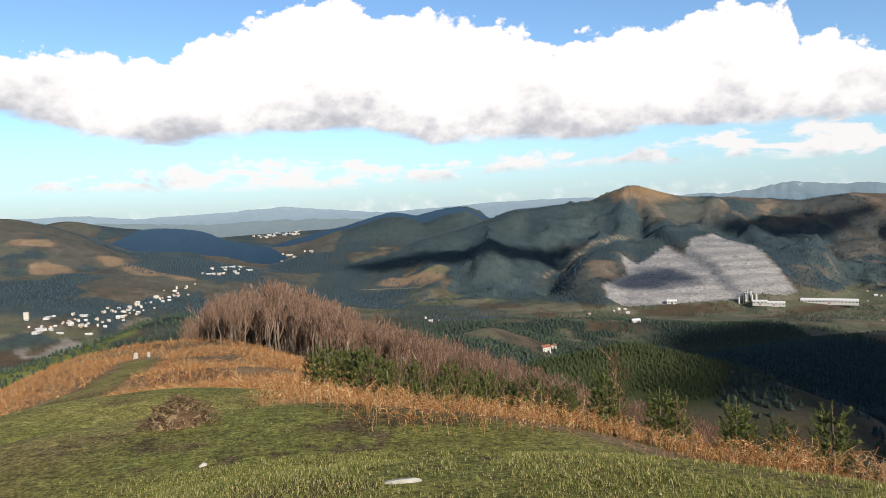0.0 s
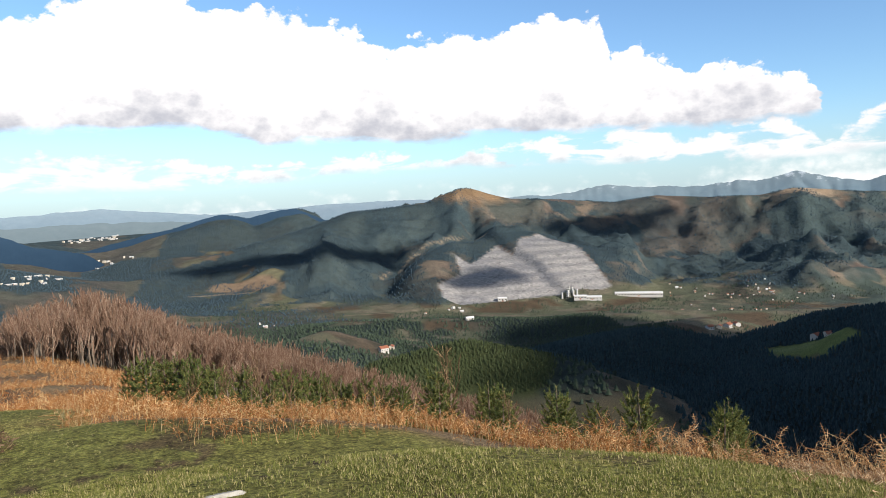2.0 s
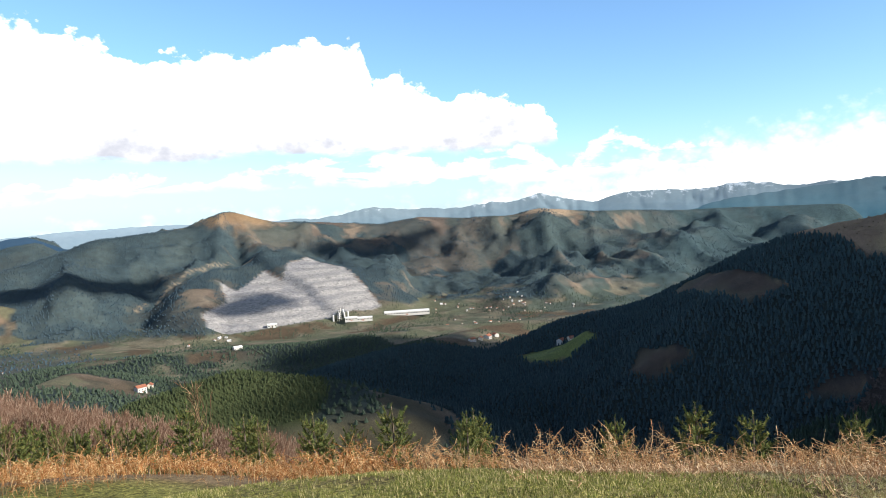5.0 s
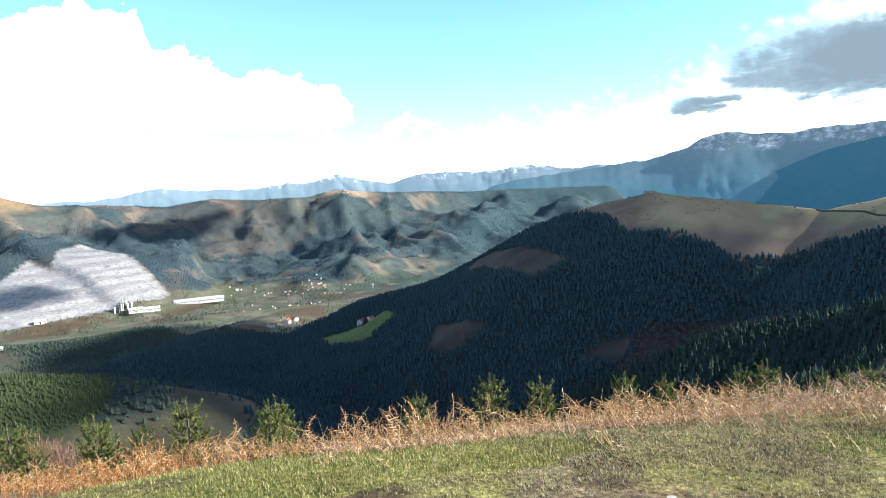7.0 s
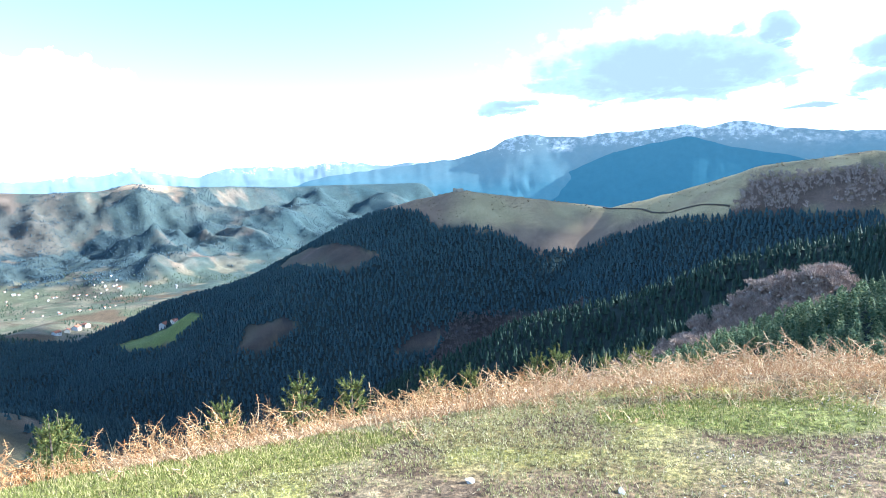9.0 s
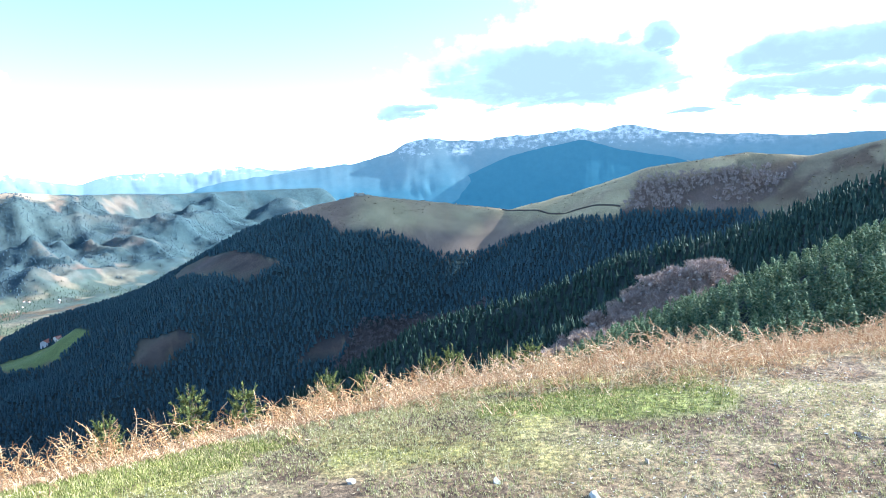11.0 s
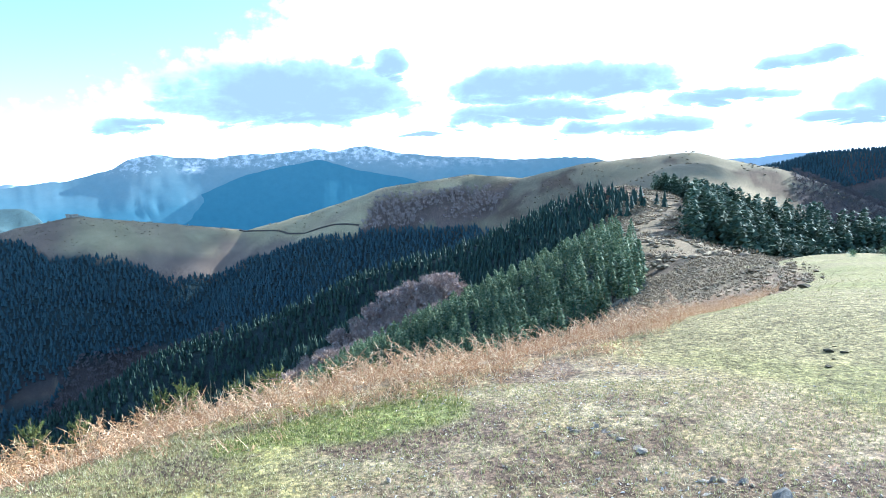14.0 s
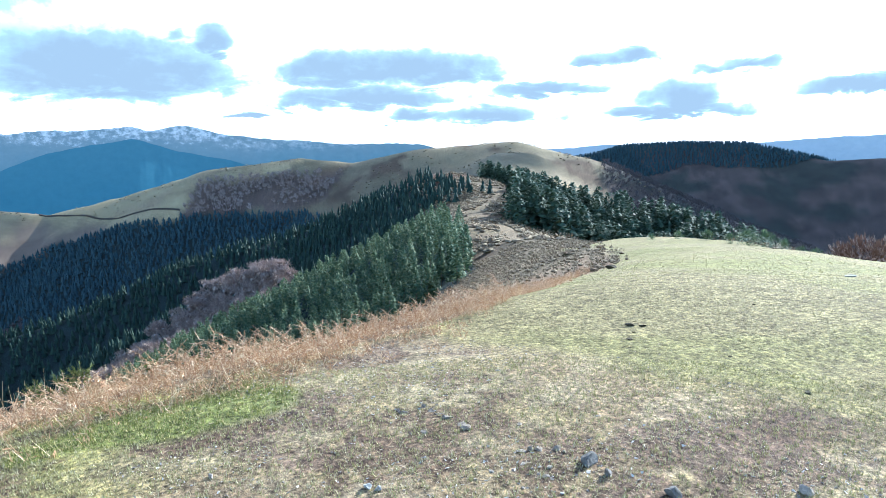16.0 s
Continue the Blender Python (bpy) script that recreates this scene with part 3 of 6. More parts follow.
    lay(dome * step(0.50, 0.60, fbm(x, y, 32, 4, 117)) * 0.8, (0.225, 0.195, 0.125))
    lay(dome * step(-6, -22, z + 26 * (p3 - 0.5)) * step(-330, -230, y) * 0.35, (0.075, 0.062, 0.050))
    # bare wood of the south slope, its shade put into the ground colour
    lay(in_poly(x + 30 * (p3 - 0.5), y + 30 * (p2 - 0.5), SOUTH_WOOD) * step(10, -10, z), (0.078, 0.064, 0.060))
    lay(in_poly(x, y, SOUTH_WOOD) * step(10, -10, z) * step(0.46, 0.58, fbm(x, y, 22, 5, 121, 0.65)) * 0.8, (0.112, 0.090, 0.082))
    lay(in_poly(x, y, SOUTH_WOOD) * step(10, -10, z) * step(0.54, 0.62, fbm(x, y, 90, 4, 123)) * 0.8, (0.040, 0.050, 0.044))
    # field grass brightened in colour for sunlight that misses its slope
    lay(in_poly(x + 20 * (p3 - 0.5), y, FIELD) * 0.9, (0.125, 0.165, 0.056))
    # brown clearings darkened, with missing cloud shade painted in
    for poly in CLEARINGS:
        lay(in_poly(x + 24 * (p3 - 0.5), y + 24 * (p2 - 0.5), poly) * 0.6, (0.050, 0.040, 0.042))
    for poly in (GROVE, GROVE_FAR):
        lay(in_poly(x, y, poly) * 1.0, (0.13, 0.10, 0.085))
    # floor of the low grove darkened for the shade it stands in
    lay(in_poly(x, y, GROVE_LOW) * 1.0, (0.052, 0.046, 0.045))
    lay(in_poly(x + 300 * (p2 - 0.5), y, [(-700, 650), (-640, 900), (-200, 1100), (-150, 800), (-400, 600)]) * step(0.5, 0.44, p2), (0.12, 0.145, 0.05))
    # the hilltop: heather and bracken litter, turf, the trodden way and bare soil
    litter = step(160, 100, r)
    f1, f2, f3 = fbm(x, y, 6, 4, 101), fbm(x, y, 1.6, 4, 103), fbm(x, y, 0.5, 3, 107)
    lay(litter * (1 - in_poly(x, y, PINES_WEST)), (0.19, 0.132, 0.085))
    lay(litter * step(0.5, 0.62, f2) * (1 - in_poly(x, y, PINES_WEST)), (0.25, 0.192, 0.122))
    lay(litter * step(40, 60, r) * step(0.46, 0.56, f1) * (1 - in_poly(x, y, PINES_WEST)), (0.150, 0.118, 0.072))
    d, (_, w) = polyline(x, y, [q for q in SPINE[3:13]])
    d2, (_, w2) = polyline(x, y, LOBE)
    grass = np.maximum(step(1.2, -0.2, d - w + 0.5 * (f1 - 0.5)), step(1.5, 0, d2 - w2))
    grass = np.maximum(grass, in_poly(x + 0.8 * (f1 - 0.5), y, [(-7.0, 4.5), (-16, 14), (-22, 24), (-13.5, 24), (-8, 15.5), (-4.3, 15.0), (-2.6, 11), (-1.2, 8.6), (0.5, 6)]) * 1.0)
    way, _ = polyline(x, y, [(-8, 13), (-11.5, 21), (-13.5, 28), (-16, 36)])
    grass = np.maximum(grass, step(1.1, 0.5, way + 0.5 * (f2 - 0.5)))
    grass = grass * step(120, 60, r)
    grass = grass * np.where((az > -14) & (r < 30), step(0.75, 0.25, brow(x, y) - turf_edge(az) + 0.5 * (f2 - 0.5)), 1.0)
    sunny = step(50, 95, az)          # the drier, paler turf on the open shoulder
    lay(grass, (0.255, 0.245, 0.082))
    clean = open_turf(x, y)
    worn = step(0.54, 0.62, fbm(x, y, 1.2, 4, 119))
    lay(grass * worn * (1 - sunny) * 0.5, (0.175, 0.118, 0.062))
    lay(grass * sunny * step(6, 10, r), (0.275, 0.258, 0.122))
    lay(grass * step(0.46, 0.60, f2) * (0.45 + 0.55 * sunny) * (1 - 0.6 * clean), (0.24, 0.195, 0.09))
    lay(grass * step(0.55, 0.64, fbm(x, y, 0.9, 4, 109)) * 0.7 * (1 - 0.85 * clean), (0.12, 0.085, 0.05))
    lay(grass * clean * 0.9, (0.185, 0.160, 0.084))
    lay(grass * clean * step(0.50, 0.62, fbm(x, y, 2.5, 4, 125)) * 0.5, (0.165, 0.165, 0.060))
    lay(grass * step(0.56, 0.66, f1) * 0.7 * (1 - 0.6 * clean), (0.155, 0.175, 0.05))
    soil = step(1.25, 0.7, np.hypot((x - 3.6) / 3.0, (y + 2.0) / 2.6) + 0.7 * (f1 - 0.5) + 0.5 * (f2 - 0.5))
    soil = np.maximum(soil, 0.8 * step(1.2, 0.7, np.hypot((x - 3.4) / 1.5, (y - 1.8) / 2.2) + 0.9 * (f2 - 0.5)) * step(0.48, 0.58, f2))
    soil = np.maximum(soil, step(1.2, 0.8, np.hypot((x + 1.35) / 0.35, (y - 3.7) / 0.75) + 0.8 * (f2 - 0.5)))
    soil = soil * (1 - clean)
    lay(soil * grass * 0.75, (0.225, 0.170, 0.115))
    lay(soil * grass * step(0.42, 0.62, f3) * 0.5, (0.30, 0.255, 0.17))
    lay(soil * grass * step(0.50, 0.60, fbm(x, y, 0.7, 5, 111, 0.65)) * 0.8, (0.12, 0.082, 0.066))
    lay(grass * step(0.58, 0.64, fbm(x, y, 0.9, 5, 113, 0.65)) * step(9, 6, r) * 0.85 * (1 - clean), (0.105, 0.072, 0.052))
    lay(lush_here(x, y) * grass * 0.7, (0.150, 0.190, 0.052))
    trail, _ = polyline(x, y, [(74, -42), (100, -49), (118, -49), (150, -61), (183, -63), (215, -78), (248, -93), (300, -119), (345, -122)])
    heath = step(34, 24, trail + 8 * (f1 - 0.5)) * step(90, 110, r) * (1 - in_poly(x, y, PINES_WEST))
    lay(heath, (0.135, 0.100, 0.066))
    lay(heath * step(0.50, 0.60, f1), (0.145, 0.118, 0.072))
    lay(heath * step(0.55, 0.66, fbm(x, y, 12, 4, 115)), (0.075, 0.058, 0.036))
    lay(step(34, 20, np.hypot(x - 400, y + 124) + 10 * (f1 - 0.5)), (0.095, 0.058, 0.040))
    lay(step(2.2, 0.8, trail + 2.4 * (f1 - 0.5)) * step(60, 75, r) * 0.7, (0.150, 0.122, 0.080))
    return col


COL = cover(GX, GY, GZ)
nr, na = GX.shape
idx = np.arange(nr * na).reshape(nr, na)
quads = np.stack([idx[:-1], np.roll(idx, -1, 1)[:-1], np.roll(idx, -1, 1)[1:], idx[1:]], -1).reshape(-1, 4)[:, ::-1]
hub = np.stack([idx[0], np.roll(idx[0], -1)], -1)
verts = np.concatenate([np.stack([GX, GY, GZ], -1).reshape(-1, 3), [[0, 0, spot(0, 0)]]])
me = mesh_from("ground", verts, quads, [LAND, ROCK])
mid_x, mid_y = GX.ravel()[quads].mean(1), GY.ravel()[quads].mean(1)
pit_face = in_poly(mid_x - 26 * (fbm(mid_x, mid_y, 90, 3, 91) - 0.5), mid_y, QUARRY)
me.polygons.foreach_set("material_index", pit_face.astype(np.int32))
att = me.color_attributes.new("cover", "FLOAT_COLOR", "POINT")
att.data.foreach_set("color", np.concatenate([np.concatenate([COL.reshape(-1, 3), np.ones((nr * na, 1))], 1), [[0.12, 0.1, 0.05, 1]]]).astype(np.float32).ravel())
tagged(new("ground", me), "hilly land with turf, bracken slopes, woods and a valley floor", "ground", kind="structure")


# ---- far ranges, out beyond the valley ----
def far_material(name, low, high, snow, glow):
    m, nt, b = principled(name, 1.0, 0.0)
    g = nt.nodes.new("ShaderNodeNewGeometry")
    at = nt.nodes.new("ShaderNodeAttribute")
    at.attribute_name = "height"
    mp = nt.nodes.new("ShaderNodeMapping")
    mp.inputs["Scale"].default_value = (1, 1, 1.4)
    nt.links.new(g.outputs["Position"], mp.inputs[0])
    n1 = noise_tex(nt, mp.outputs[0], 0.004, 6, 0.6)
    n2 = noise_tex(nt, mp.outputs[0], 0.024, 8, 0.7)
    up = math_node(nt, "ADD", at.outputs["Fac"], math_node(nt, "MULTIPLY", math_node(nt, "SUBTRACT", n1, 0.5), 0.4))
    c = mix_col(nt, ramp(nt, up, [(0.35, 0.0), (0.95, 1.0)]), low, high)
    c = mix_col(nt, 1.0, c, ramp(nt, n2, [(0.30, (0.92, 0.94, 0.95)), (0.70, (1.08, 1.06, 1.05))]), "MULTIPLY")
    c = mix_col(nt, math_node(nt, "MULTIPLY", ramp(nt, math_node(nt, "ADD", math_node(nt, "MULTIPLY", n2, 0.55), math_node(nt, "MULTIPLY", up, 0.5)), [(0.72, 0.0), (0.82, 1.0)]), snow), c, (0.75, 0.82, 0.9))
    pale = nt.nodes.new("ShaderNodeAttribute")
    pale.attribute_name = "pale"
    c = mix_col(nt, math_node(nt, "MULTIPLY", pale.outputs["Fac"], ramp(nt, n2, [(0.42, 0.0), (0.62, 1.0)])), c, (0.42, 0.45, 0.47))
    # the haze-tinted colour also glows, in place of light scattered by air
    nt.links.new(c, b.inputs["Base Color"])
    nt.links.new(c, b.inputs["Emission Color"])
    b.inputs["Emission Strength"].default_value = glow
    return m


def far_range(name, crest, depth, foot, mat, label, rough=1.0, seed=0, bare=()):
    """A range: crest points (azimuth, elevation, distance), falling towards the valley in spurs."""
    c = np.array(crest, float)
    n, rows = 330, 18
    a = np.linspace(c[0, 0], c[-1, 0], n)
    el, dist = np.interp(a, c[:, 0], c[:, 1]), np.interp(a, c[:, 0], c[:, 2])

    def soften(v, degrees):
        w = max(1, int(degrees / (a[1] - a[0])))
        kern = np.hanning(2 * w + 3)
        return np.convolve(np.pad(v, w + 1, mode="edge"), kern / kern.sum(), "valid")
    el = soften(el, 0.5)
    k = np.linspace(0, 1, rows)[:, None]
    A = np.radians(a)[None, :] + 0 * k
    jag = (fbm(a * 1.0, a * 0 + seed, 1.3, 5, 200 + seed, 0.6) - 0.5) * 30 * rough
    top = 1.6 + dist * np.tan(np.radians(el)) + jag
    bend = 5 * (fbm(a[None, :] + 0 * k, k * 9, 4.0, 2, 230 + seed) - 0.5)
    spur = ridged(a[None, :] + bend, k * 11.0 + 0.4 * a[None, :] + seed, 2.6, 4, 210 + seed)
    R = dist[None, :] - depth * (k ** 1.1) + 24 * rough * (spur - 0.4) * np.minimum(1, k * 5)
    broad = soften(top, 4.0)
    crest_z = broad[None, :] + (top - broad)[None, :] * (1 - k) ** 2
    Z = crest_z + (foot - crest_z) * k ** 0.9
    v = np.stack([R * np.sin(A), R * np.cos(A), Z], -1)
    back = np.stack([(dist + 60) * np.sin(A[0]), (dist + 60) * np.cos(A[0]), 0 * dist + foot], -1)[None]
    v = np.concatenate([back, v[:1], v])     # the back has a crest row of its own
    ix = np.arange((rows + 2) * n).reshape(rows + 2, n)
    q = np.stack([ix[:-1, :-1], ix[1:, :-1], ix[1:, 1:], ix[:-1, 1:]], -1)
    q = np.delete(q, 1, axis=0).reshape(-1, 4)
    me = mesh_from(name, v.reshape(-1, 3), q, [mat])
    at = me.attributes.new("height", "FLOAT", "POINT")
    h = np.clip((v[..., 2] - foot) / (top.max() - foot), 0, 1)
    at.data.foreach_set("value", h.ravel().astype(np.float32))
    pale = np.zeros(v.shape[:2])
    for az, elev, wide, tall, amount in bare:
        here = np.degrees(np.arctan2(v[..., 2] - 1.6, np.hypot(v[..., 0], v[..., 1])))
        pale = np.maximum(pale, amount * step(1.2, 0.5, np.hypot((np.concatenate([a[None], a[None], np.degrees(A)]) - az) / wide, (here - elev) / tall)))
    at = me.attributes.new("pale", "FLOAT", "POINT")
    at.data.foreach_set("value", pale.ravel().astype(np.float32))
    return tagged(new(name, me), label, "mountains", kind="structure")


# aerial haze is painted into all these range colours
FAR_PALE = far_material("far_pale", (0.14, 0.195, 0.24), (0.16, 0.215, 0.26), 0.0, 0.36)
# dark blue stands in for a cloud's shadow; none is cast here
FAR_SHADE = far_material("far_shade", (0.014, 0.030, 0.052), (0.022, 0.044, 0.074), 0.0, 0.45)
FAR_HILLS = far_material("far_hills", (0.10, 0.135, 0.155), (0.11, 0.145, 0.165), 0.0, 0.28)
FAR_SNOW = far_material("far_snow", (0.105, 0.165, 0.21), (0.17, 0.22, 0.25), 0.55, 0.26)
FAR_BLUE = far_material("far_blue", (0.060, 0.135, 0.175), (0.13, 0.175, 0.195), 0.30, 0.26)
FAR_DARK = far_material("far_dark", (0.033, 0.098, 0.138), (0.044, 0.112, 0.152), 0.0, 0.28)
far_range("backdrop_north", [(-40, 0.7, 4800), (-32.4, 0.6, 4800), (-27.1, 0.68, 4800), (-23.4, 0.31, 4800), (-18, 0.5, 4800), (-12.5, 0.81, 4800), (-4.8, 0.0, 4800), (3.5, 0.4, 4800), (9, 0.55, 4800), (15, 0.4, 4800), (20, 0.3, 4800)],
          260, -140, FAR_PALE, "pale blue far hills, haze painted into their colour", 0.6, 1)
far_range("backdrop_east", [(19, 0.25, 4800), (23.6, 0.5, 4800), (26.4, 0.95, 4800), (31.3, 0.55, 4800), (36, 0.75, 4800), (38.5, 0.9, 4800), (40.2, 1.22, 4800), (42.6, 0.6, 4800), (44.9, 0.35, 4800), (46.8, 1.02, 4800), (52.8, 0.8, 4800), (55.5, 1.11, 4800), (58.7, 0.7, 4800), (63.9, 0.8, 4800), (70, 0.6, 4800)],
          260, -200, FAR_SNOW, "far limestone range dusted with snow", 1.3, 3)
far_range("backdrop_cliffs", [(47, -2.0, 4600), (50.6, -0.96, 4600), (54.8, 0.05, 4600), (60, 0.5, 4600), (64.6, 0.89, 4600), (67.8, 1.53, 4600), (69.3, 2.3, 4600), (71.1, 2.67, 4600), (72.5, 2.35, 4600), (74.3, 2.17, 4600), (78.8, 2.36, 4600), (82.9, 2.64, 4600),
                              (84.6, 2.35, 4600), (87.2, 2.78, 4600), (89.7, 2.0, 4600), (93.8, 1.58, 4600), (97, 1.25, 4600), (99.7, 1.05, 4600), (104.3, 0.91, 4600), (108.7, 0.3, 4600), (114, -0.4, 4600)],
          420, -330, FAR_BLUE, "mountain massif blue with painted haze, a pale cliff and snow patches", 0.9, 5,
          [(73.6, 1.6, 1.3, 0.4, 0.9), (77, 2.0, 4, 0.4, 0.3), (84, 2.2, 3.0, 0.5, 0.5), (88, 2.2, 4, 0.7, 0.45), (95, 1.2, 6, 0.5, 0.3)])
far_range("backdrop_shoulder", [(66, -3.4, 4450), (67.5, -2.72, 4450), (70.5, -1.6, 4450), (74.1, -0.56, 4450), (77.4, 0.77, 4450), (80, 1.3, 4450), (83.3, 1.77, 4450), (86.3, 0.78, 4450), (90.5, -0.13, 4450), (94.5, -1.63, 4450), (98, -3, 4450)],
          380, -360, FAR_DARK, "dark blue wooded shoulder of the massif, haze and shade painted in", 0.5, 7)
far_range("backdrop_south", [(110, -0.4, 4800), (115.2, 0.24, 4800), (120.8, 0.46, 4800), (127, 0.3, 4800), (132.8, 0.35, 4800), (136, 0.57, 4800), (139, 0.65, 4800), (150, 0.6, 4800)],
          260, -200, FAR_PALE, "far hills on the horizon, pale blue haze painted in", 0.6, 9)
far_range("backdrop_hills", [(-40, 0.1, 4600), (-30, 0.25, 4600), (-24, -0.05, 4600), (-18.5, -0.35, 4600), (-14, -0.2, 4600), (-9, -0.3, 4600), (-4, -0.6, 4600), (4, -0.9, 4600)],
          240, -260, FAR_HILLS, "grey-blue hills beyond the far end of the valley, haze painted in", 0.6, 13)
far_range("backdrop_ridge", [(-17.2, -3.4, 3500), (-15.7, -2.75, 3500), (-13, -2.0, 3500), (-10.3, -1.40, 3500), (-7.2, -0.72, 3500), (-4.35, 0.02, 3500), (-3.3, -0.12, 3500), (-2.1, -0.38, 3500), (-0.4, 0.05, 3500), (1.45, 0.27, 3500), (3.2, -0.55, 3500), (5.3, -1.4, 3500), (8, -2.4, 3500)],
          300, -320, FAR_SHADE, "deep blue wooded ridge, a cloud's shadow painted into its colour", 0.4, 15)
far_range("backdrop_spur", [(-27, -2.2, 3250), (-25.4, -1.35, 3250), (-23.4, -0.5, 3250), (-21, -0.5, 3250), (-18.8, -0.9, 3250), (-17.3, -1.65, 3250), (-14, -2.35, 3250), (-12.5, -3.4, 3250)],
          260, -320, FAR_SHADE, "deep blue wooded spur, a cloud's shadow painted into its colour", 0.4, 17)
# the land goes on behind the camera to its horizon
far_range("backdrop_west", [(150, 0.6, 4800), (200, 0.5, 4800), (260, 0.7, 4800), (320, 0.7, 4800)], 260, -340, FAR_PALE, "far hills on the horizon, pale blue haze painted in", 0.6, 11)


# ---- clouds high over the camera, whose shadows lie on the valley and the slopes ----
def cloud_material():
    m, nt, b = principled("cloud_white", 1.0, 0.0)
    g = nt.nodes.new("ShaderNodeNewGeometry")
    n = noise_tex(nt, g.outputs["Position"], 0.01, 6, 0.6)
    nt.links.new(mix_col(nt, n, (0.72, 0.74, 0.78), (0.90, 0.90, 0.90)), b.inputs["Base Color"])
    return m


CLOUD_MAT = cloud_material()
CLOUD_Z = 1150.0


def cloud(x, y, z, wide, deep, seed):
    """A flat-based cumulus whose shadow falls round x, y, z."""
    off = (CLOUD_Z - z) / math.tan(se)
    bm = bmesh.new()
    bmesh.ops.create_icosphere(bm, subdivisions=4, radius=1.0)
    for v in bm.verts:
        p = v.co.copy()
        n = noise.fractal(p * 1.6 + Vector((seed, 2.0 * seed, 0)), 0.9, 2.1, 5)
        n += 0.5 * noise.fractal(p * 5.0 + Vector((seed, 0, seed)), 0.8, 2.1, 4)
        p *= max(0.15, 1.0 + 0.62 * n)
        v.co = Vector((p.x * wide, p.y * deep, max(p.z, -0.25) * 0.30 * min(wide, deep)))
    me = bpy.data.meshes.new("cloud")
    bm.to_mesh(me)
    bm.free()
    me.materials.append(CLOUD_MAT)
    ob = new("cloud", me)
    ob.location = (x + off * math.sin(sa), y + off * math.cos(sa), CLOUD_Z)
    return tagged(ob, "flat-based white cumulus drifting high over the valley", "cloud", "clouds over the valley", "structure")


cloud(575, 430, -180, 190, 330, 1)
cloud(520, 830, -230, 330, 260, 2)
cloud(480, 560, -190, 150, 190, 3)
cloud(720, 520, -140, 180, 230, 14)
cloud(800, 250, -110, 100, 120, 15)
cloud(640, 1230, -280, 320, 230, 12)
cloud(250, 2740, -190, 230, 120, 6)
cloud(1420, 2800, -110, 230, 130, 7)
cloud(-120, 2800, -200, 220, 90, 9)
# added out of view only to darken the lit southern flank
cloud(760, -600, -70, 300, 260, 13)
cloud(690, 2290, -250, 130, 90, 21)


# ---- plants: materials ----
def leaf_material(name, c1, c2, c3=None, rough=0.7, through_light=0.0, size=0.6):
    m, nt, b = principled(name, rough, 0.08)
    g = nt.nodes.new("ShaderNodeNewGeometry")
    n = noise_tex(nt, g.outputs["Position"], size, 4, 0.6)
    f = math_node(nt, "ADD", math_node(nt, "MULTIPLY", g.outputs["Random Per Island"], 0.55), math_node(nt, "MULTIPLY", n, 0.5))
    c = mix_col(nt, ramp(nt, f, [(0.22, 0.0), (0.78, 1.0)]), c1, c2)
    if c3:
        c = mix_col(nt, ramp(nt, g.outputs["Random Per Island"], [(0.68, 0.0), (0.80, 1.0)]), c, c3)
    nt.links.new(c, b.inputs["Base Color"])
    if through_light:
        t = nt.nodes.new("ShaderNodeBsdfTranslucent")
        nt.links.new(c, t.inputs[0])
        mx = nt.nodes.new("ShaderNodeMixShader")
        mx.inputs[0].default_value = through_light
        nt.links.new(b.outputs[0], mx.inputs[1])
        nt.links.new(t.outputs[0], mx.inputs[2])
        nt.links.new(mx.outputs[0], nt.nodes["Material Output"].inputs[0])
    return m


PINE_NEEDLES = leaf_material("pine_needles", (0.058, 0.088, 0.026), (0.165, 0.185, 0.060), (0.20, 0.185, 0.06), 0.6, 0.15, 2.0)
# needle green with some blue of the hazy air mixed in
FAR_NEEDLES = leaf_material("far_needles", (0.022, 0.044, 0.052), (0.048, 0.081, 0.086), None, 0.7, 0.0, 0.05)
LOW_NEEDLES = leaf_material("low_needles", (0.030, 0.046, 0.034), (0.056, 0.078, 0.052), None, 0.7, 0.0, 0.05)
# mountainside needles: distance haze painted in as blue
HAZED_NEEDLES = leaf_material("hazed_needles", (0.032, 0.056, 0.074), (0.054, 0.084, 0.104), None, 0.8, 0.0, 0.02)
KNOLL_NEEDLES = leaf_material("knoll_needles", (0.042, 0.056, 0.026), (0.064, 0.082, 0.035), None, 0.7, 0.1, 0.1)
# spur needles darkened: the flank's shade is painted into their green
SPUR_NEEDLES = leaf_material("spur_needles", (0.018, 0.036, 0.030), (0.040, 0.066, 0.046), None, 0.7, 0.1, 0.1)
EAST_NEEDLES = leaf_material("east_needles", (0.038, 0.068, 0.048), (0.080, 0.118, 0.074), None, 0.7, 0.1, 0.2)
MID_NEEDLES = leaf_material("mid_needles", (0.052, 0.094, 0.056), (0.130, 0.182, 0.094), (0.20, 0.235, 0.12), 0.65, 0.15, 0.2)
# twigs darkened in colour where the trees should stand in shade
TWIGS_SHADED = leaf_material("shaded_twigs", (0.088, 0.072, 0.068), (0.125, 0.105, 0.098), None, 0.85, 0.0, 0.1)
BRACKEN = leaf_material("dead_bracken", (0.22, 0.082, 0.028), (0.49, 0.235, 0.088), (0.62, 0.43, 0.22), 0.75, 0.2, 1.2)
BRACKEN_PALE = leaf_material("dry_bracken", (0.28, 0.155, 0.085), (0.54, 0.355, 0.205), (0.66, 0.52, 0.34), 0.75, 0.2, 1.2)
BRACKEN_TAN = leaf_material("tan_bracken", (0.26, 0.125, 0.055), (0.52, 0.31, 0.15), (0.62, 0.46, 0.26), 0.75, 0.2, 1.2)
